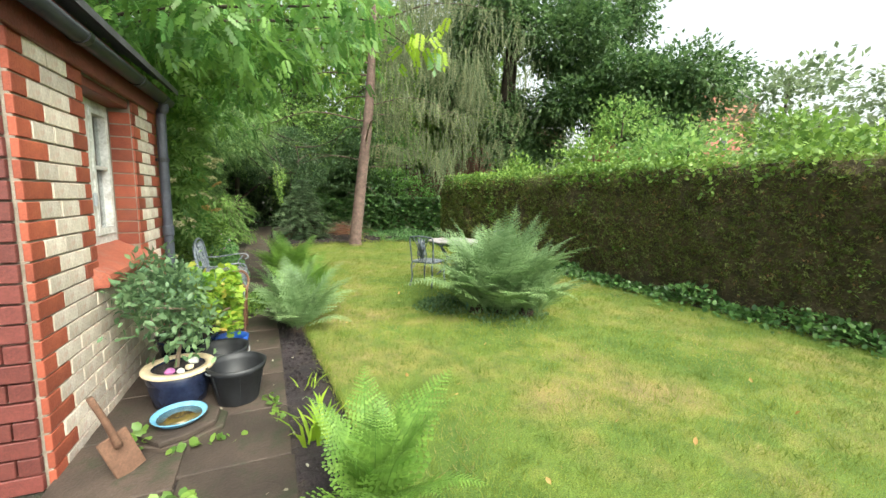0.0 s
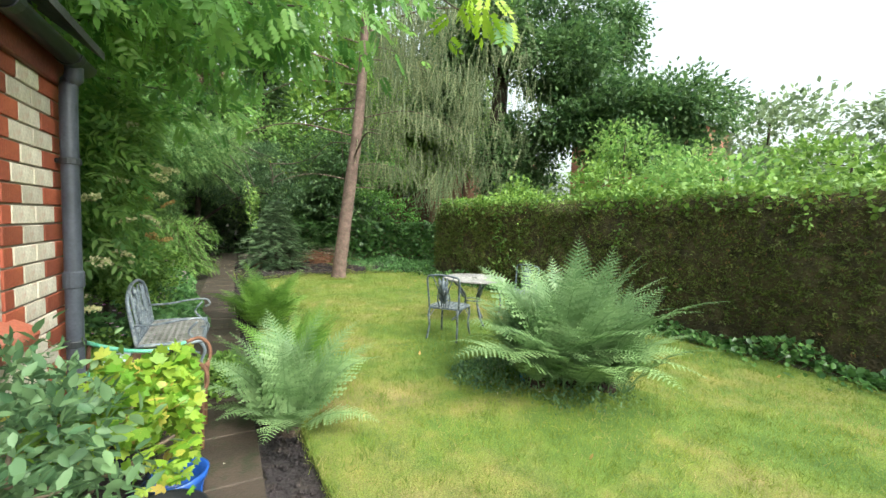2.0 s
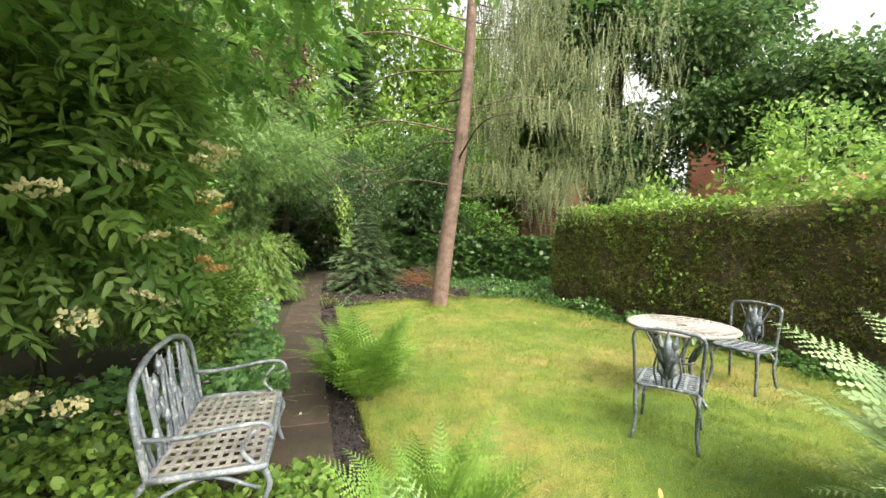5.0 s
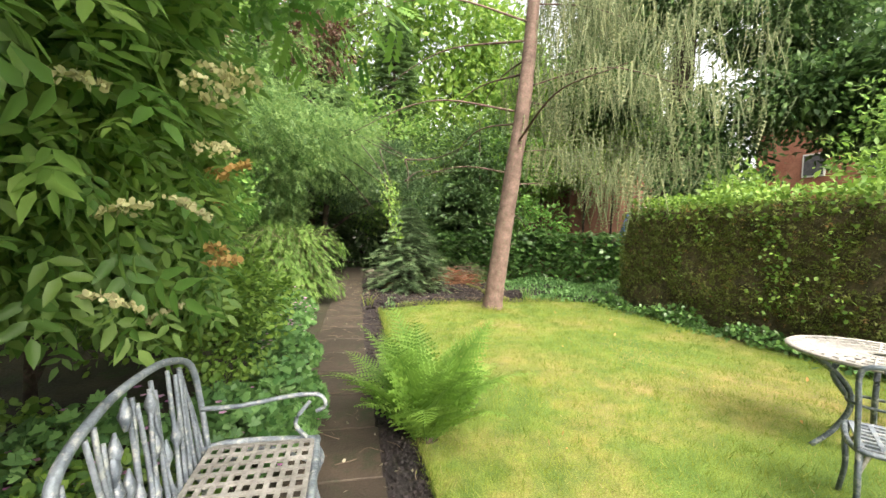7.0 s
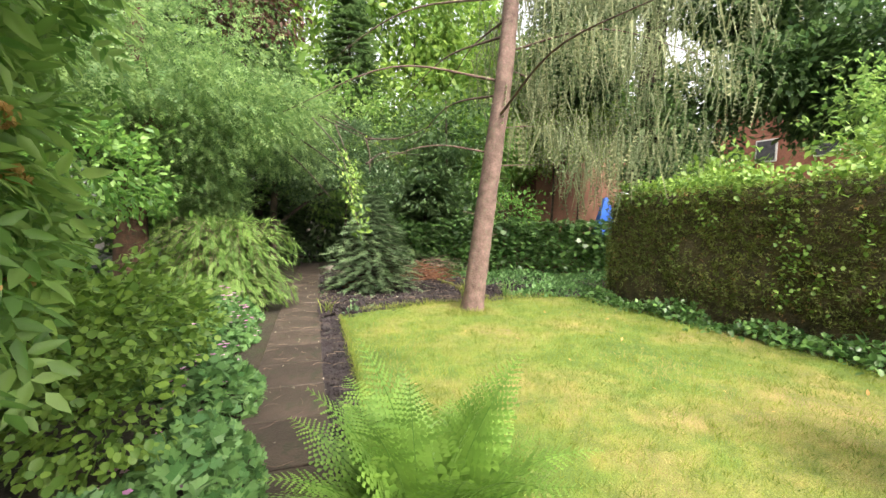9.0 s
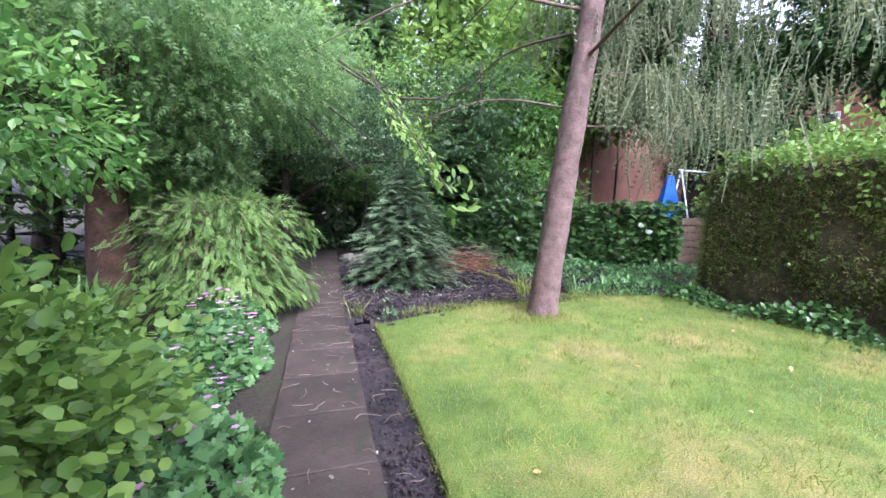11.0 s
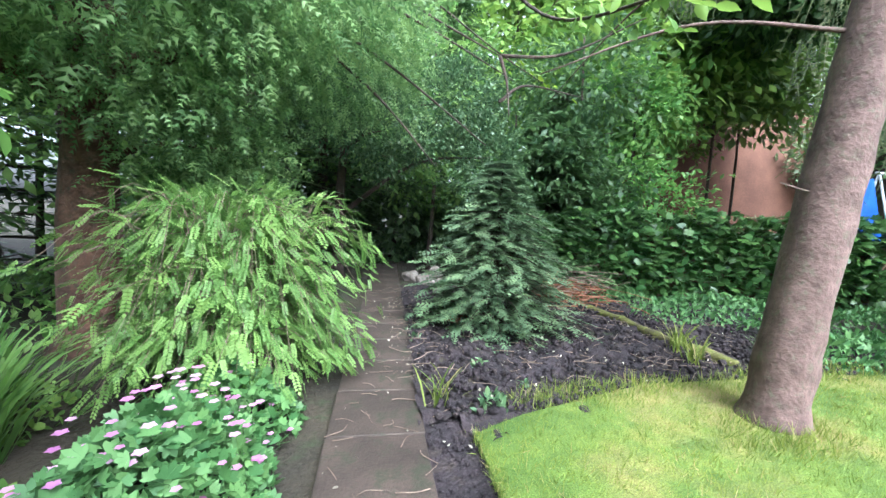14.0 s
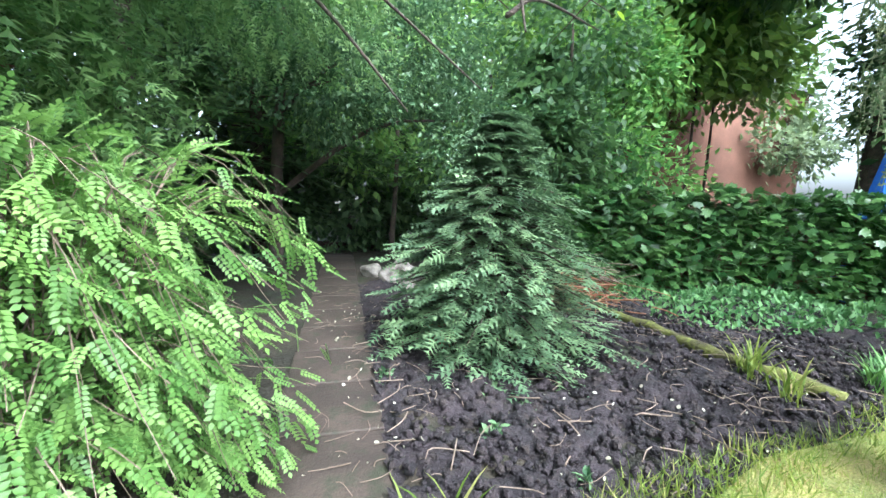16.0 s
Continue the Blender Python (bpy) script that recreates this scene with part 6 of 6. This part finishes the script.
tp = tagged(new("terracotta_pot", mesh_of("terracotta_pot", *lathe([(0.08, 0), (0.12, 0.2), (0.135, 0.2), (0.135, 0.24), (0.115, 0.24), (0.1, 0.2)], 20), M_TERRA, True)), "terracotta pot lying on the soil", "plant pot")
tp.matrix_basis = pose(3.55, 15.6, 0.03, 80, 0, 40)


CLOD = tri_geo([(0.5, 0, 0), (0, 0.45, 0.05), (-0.5, 0.05, 0), (0, -0.5, 0), (0.05, 0, 0.42), (0, 0, -0.4)], [(0, 1, 4), (1, 2, 4), (2, 3, 4), (3, 0, 4), (1, 0, 5), (2, 1, 5), (3, 2, 5), (0, 3, 5)])
cn = 4200
cxy = np.stack([rng.uniform(2.75, 7.6, cn), 13.25 + rng.random(cn) ** 1.3 * 3.2], 1)
okc = np.array([b_ > lawn_back(a) + 0.02 and a > path_x(b_) for a, b_ in cxy])
cxy = cxy[okc]
tagged(scatter("soil_clods", CLOD, np.column_stack([cxy, rng.uniform(-0.03, 0.015, len(cxy))]), rng.normal(0, 1, (len(cxy), 3)), rng.normal(0, 1, (len(cxy), 3)), rng.uniform(0.02, 0.085, len(cxy)), M_SOIL), "loose dark clods of dug soil", "soil clods", kind="stuff")


sy = rng.uniform(4, 13.2, 1500)
sx = np.array([path_x(q) + w_ * (edge_x(q) - path_x(q)) for q, w_ in zip(sy, rng.random(1500))])
tagged(scatter("soil_clods", CLOD, np.stack([sx, sy, rng.uniform(-0.045, -0.025, 1500)], 1), rng.normal(0, 1, (1500, 3)), rng.normal(0, 1, (1500, 3)), rng.uniform(0.015, 0.05, 1500), M_SOIL), "small clods along the soil strip", "soil clods", kind="stuff")

# strap-leaved clumps, pot plants, edging plants
def strap_clump(loc, n, length, label, mat, seed, wide=0.4):
    root = tagged(new("strap_plant"), label, "plant")
    root.location = loc
    r = np.random.default_rng(seed)
    a = r.uniform(0, 2 * math.pi, n)
    lean = r.uniform(0.1, 0.75, n)
    tmpl = tri_geo([(-0.02, 0, 0), (0.02, 0, 0), (-0.024, 0.5, 0.02), (0.024, 0.5, 0.02), (-0.014, 0.85, -0.1), (0.014, 0.85, -0.1), (0, 1.02, -0.22)], [(0, 1, 3), (0, 3, 2), (2, 3, 5), (2, 5, 4), (4, 5, 6)])
    tmpl[0][:, 0] *= wide / 0.4
    g = np.stack([np.cos(a) * lean, np.sin(a) * lean, np.ones(n)], 1)
    up = np.stack([-np.cos(a), -np.sin(a), np.full(n, 0.4)], 1)
    leaf_part = scatter("leaf", tmpl, np.stack([r.normal(0, 0.05, n), r.normal(0, 0.05, n), np.zeros(n)], 1), g, up, length * r.uniform(0.6, 1.1, n), mat, root)
    tagged(leaf_part, kind="stuff")
    return root


strap_clump((0.3, 13.35, -0.07), 150, 0.75, "clump of long narrow green leaves", M_STRAP, 1)
strap_clump((0.0, 13.9, -0.07), 90, 0.7, "clump of long narrow green leaves", M_STRAP, 2)
strap_clump((1.62, 3.35, -0.04), 26, 0.3, "bright strap-leaved plant at the path's edge", M_SUNNY, 3, 0.9)
strap_clump((1.75, 4.1, -0.04), 12, 0.16, "small bright seedling in the soil strip", M_SUNNY, 4, 0.9)
strap_clump((2.84, 13.5, -0.04), 22, 0.3, "yellowing grass tuft at the path's edge", M_BLADE, 5)
strap_clump((5.75, 14.1, -0.03), 40, 0.36, "yellow-green grass tuft beside the log", M_BLADE, 6)
strap_clump((5.55, 13.75, -0.03), 30, 0.3, "pale strap-leaved tuft near the larch", M_BLADE, 7)
strap_clump((6.4, 13.6, -0.03), 36, 0.34, "pale strap-leaved tuft near the larch", M_STRAP, 8)
spread("seedlings", "blue-green poppy seedlings at the lawn's corner", "plant", np.concatenate([mound(3.2, 13.35, 0.12, 0.12, 0.14, 60, 51), mound(3.4, 14.1, 0.06, 0.06, 0.1, 24, 52), mound(3.0, 15.0, 0.07, 0.07, 0.1, 24, 53), mound(3.6, 13.6, 0.05, 0.05, 0.08, 16, 54)]), OVAL, M_POTLEAF, 0.07, 0.6, 17)

tree("potted_shrub", "blue-green shrub with twisted pale stems in the navy pot", "shrub", [(0.8, 4.3, 0.22), (0.83, 4.34, 0.45), (0.78, 4.4, 0.7)], (0.018, 0.01), M_TWIG,
     [((0.74, 4.45, 0.8), (0.36, 0.38, 0.24), 900), ((0.9, 4.3, 0.58), (0.24, 0.24, 0.2), 420), ((0.62, 4.75, 0.9), (0.3, 0.35, 0.2), 480), ((0.66, 4.1, 0.78), (0.2, 0.2, 0.14), 160)], OVAL, 0.065, M_POTLEAF, 141, 0.1,
     keep=lambda p: p[:, 0] > 0.48 + 0.17 * (p[:, 1] - 4.3))
tree("potted_maple", "yellow-green maple-leaved plant turning pale in a planter", "plant", [(0.86, 4.95, 0.22), (0.95, 4.95, 0.5), (1.1, 4.9, 0.75)], (0.015, 0.008), M_TWIG,
     [((1.0, 4.9, 0.7), (0.48, 0.46, 0.18), 900), ((1.15, 5.25, 0.6), (0.36, 0.36, 0.22), 620), ((1.2, 4.75, 0.55), (0.24, 0.26, 0.16), 260), ((1.28, 5.0, 0.34), (0.12, 0.14, 0.18), 90)], MAPLE, 0.046, M_MAPLE, 142, 0.15, keep=lambda p: p[:, 0] < 1.3 + 0.06 * (p[:, 1] - 5))
spread("seedlings", "small green weeds at the wall's foot", "weeds", np.concatenate([mound(0.62, 3.75, 0.1, 0.1, 0.16, 40, 61), mound(0.78, 3.05, 0.2, 0.12, 0.14, 60, 62), mound(0.98, 3.6, 0.25, 0.04, 0.05, 30, 63), mound(1.42, 3.9, 0.04, 0.3, 0.06, 30, 64)]), ROUND, M_LIGHT, 0.055, 0.5, 18)

# ---- grass ----
n = 230000
gx, gy = rng.uniform(1.75, 8.1, n), 0.2 + 13.2 * rng.random(n) ** 1.1
keep_g = np.array([edge_x(b_) - 0.02 < a < hedge_x(b_) - 0.35 and b_ < lawn_back(max(a, 2.9)) for a, b_ in zip(gx, gy)])
gx, gy = gx[keep_g], gy[keep_g]
dry = np.array([noise.fractal(Vector((a * 0.8, b_ * 0.8, 0)), 1.0, 2.0, 3) for a, b_ in zip(gx, gy)])
clump = np.array([noise.noise(Vector((a * 5, b_ * 5, 7.0))) + 0.6 * noise.noise(Vector((a * 14, b_ * 14, 2.0))) for a, b_ in zip(gx, gy)])
gp_ = np.stack([gx, gy, np.zeros(len(gx)) - 0.002], 1)
tone = np.clip(0.55 + 0.4 * dry - 0.25 * clump + rng.normal(0, 0.2, len(gx)), 0, 1)
tagged(scatter("grass", BLADE, gp_, rng.normal(0, 0.55, gp_.shape) + np.array([0, 0, 0.8]), rng.normal(0, 1, gp_.shape), rng.uniform(0.03, 0.07, len(gx)) * (1 + 0.55 * np.clip(clump, -0.6, 1.2)), M_BLADE, None, tone), "short mown grass blades with dry patches", "grass", kind="stuff")
tuft = np.concatenate([mound(4.9, 12.55, 0.45, 0.3, 0.02, 900, 71), mound(4.2, 13.35, 0.9, 0.2, 0.02, 1200, 72), mound(6.2, 13.25, 1.2, 0.25, 0.02, 1300, 73), np.stack([(yy2 := rng.uniform(2, 13, 4200)) * 0 + np.array([edge_x(q) for q in yy2]) + rng.normal(0, 0.025, 4200), yy2, np.zeros(4200)], 1)])
tagged(scatter("grass_edge", BLADE, tuft + np.array([0, 0, 0.02]), rng.normal(0, 0.45, tuft.shape) + np.array([0, 0, 0.8]), rng.normal(0, 1, tuft.shape), np.concatenate([rng.uniform(0.06, 0.15, len(tuft) - 4200), rng.uniform(0.025, 0.075, 4200)]), M_BLADE), "longer uncut grass along the lawn's edges", "grass", kind="stuff")

# ---- paving and bricks ----
path = tagged(flat_sheet("path", [(path_x(q) - (0.62 if q > 5.8 else max(0.62, path_x(q) - 0.3)), q) for q in np.arange(1.5, 21.6, 0.5)] + [(path_x(q), q) for q in np.arange(21.5, 1.4, -0.5)], -0.05, M_SOIL, 0.015), "old brown paved path covered in dirt", "path", kind="structure")
rs = random.Random(2)
slabs = [box_mesh("paving_slab", (-0.304, -0.304, -0.02), (0.304, 0.304, 0.018), M_SLAB, 0.006) for _ in range(2)]
q = 1.75
while q < 21:
    x = path_x(q) - 0.31
    ang = -8
    while True:
        part("paving_slab", slabs[rs.randrange(2)], path, pose(x, q, -0.043 + rs.uniform(-0.002, 0.002), rs.uniform(-0.3, 0.3), rs.uniform(-0.3, 0.3), ang + rs.uniform(-1, 1)))
        x -= 0.617
        if q > 5.9 or x < 0.25 + (0.17 * (q - 3) if q > 3 else -0.2):
            break
    q += 0.617

C, BL = 0.1045, 0.28


def lay(wall, along, face, s_from, s_to, row, mat, name="brick", axis="y"):
    z0 = -0.06 + row * C
    jit = rs.uniform(-0.002, 0.003)
    lo, hi = s_from + 0.005, s_to - 0.005
    key = (round(hi - lo, 3), mat.name, axis)
    if key not in BRICKS:
        l = hi - lo
        BRICKS[key] = box_mesh(name, (-0.03, 0, 0) if axis == "y" else (0, -0.03, 0), (0.004, l, C - 0.011) if axis == "y" else (l, 0.004, C - 0.011), mat, 0.004)
    m = HOUSE @ (Matrix.Translation((face + jit, lo, z0)) if axis == "y" else Matrix.Translation((lo, face - jit, z0)))
    ob = part(name, BRICKS[key], wall)
    ob.matrix_parent_inverse = HOUSE.inverted()
    ob.matrix_basis = m


BRICKS = {}
for row in range(24):
    if -0.06 + (row + 1) * C > TOP_Z + 0.01:
        break
    zc = -0.06 + (row + 0.5) * C
    odd = row % 2
    q0 = S0 + (0.28 if odd else 0.14)
    lay(wall_east, "y", 0.0, S0, q0, row, M_RED)
    q1 = S1 - (0.14 if odd else 0.28)
    lay(wall_east, "y", 0.0, q1, S1, row, M_RED)
    window_row = SILL_Z - 0.2 < zc < HEAD_Z
    spans = []
    if window_row:
        a1, b1 = WS0 - (0.1 if odd else 0.2), WS1 + (0.1 if odd else 0.2)
        lay(wall_east, "y", 0.0, a1, WS0, row, M_RED)
        lay(wall_east, "y", 0.0, WS1, b1, row, M_RED)
        spans = [(q0, a1), (b1, q1)]
    elif zc > HEAD_Z:
        spans = []
    else:
        spans = [(q0, q1)]
    for a1, b1 in spans:
        k = max(1, round((b1 - a1) / BL))
        for i in range(k):
            lay(wall_east, "y", 0.0, a1 + (b1 - a1) * i / k, a1 + (b1 - a1) * (i + 1) / k, row, M_CREAM)
    # end wall, all dark red
    xs = [-0.0, -0.14 if odd else -0.28]
    while xs[-1] > -1.25:
        xs.append(xs[-1] - BL)
    for a1, b1 in zip(xs[1:], xs[:-1]):
        lay(wall_south, "x", S0, a1, b1 - (0.035 if b1 == 0 else 0), row, M_REDD, axis="x")
# red brick reveals of the window
for side, y0, y1 in (("l", WS0 - 0.0, WS0 + 0.006), ("r", WS1 - 0.006, WS1)):
    for row in range(11, 23):
        z0 = -0.06 + row * C
        if z0 > HEAD_Z - 0.16 or z0 < SILL_Z - 0.05:
            continue
        me = box_mesh("reveal_brick", (-0.16, y0, z0), (-0.012, y1, z0 + C - 0.011), M_RED, 0.002)
        part("reveal_brick", me, wall_east)
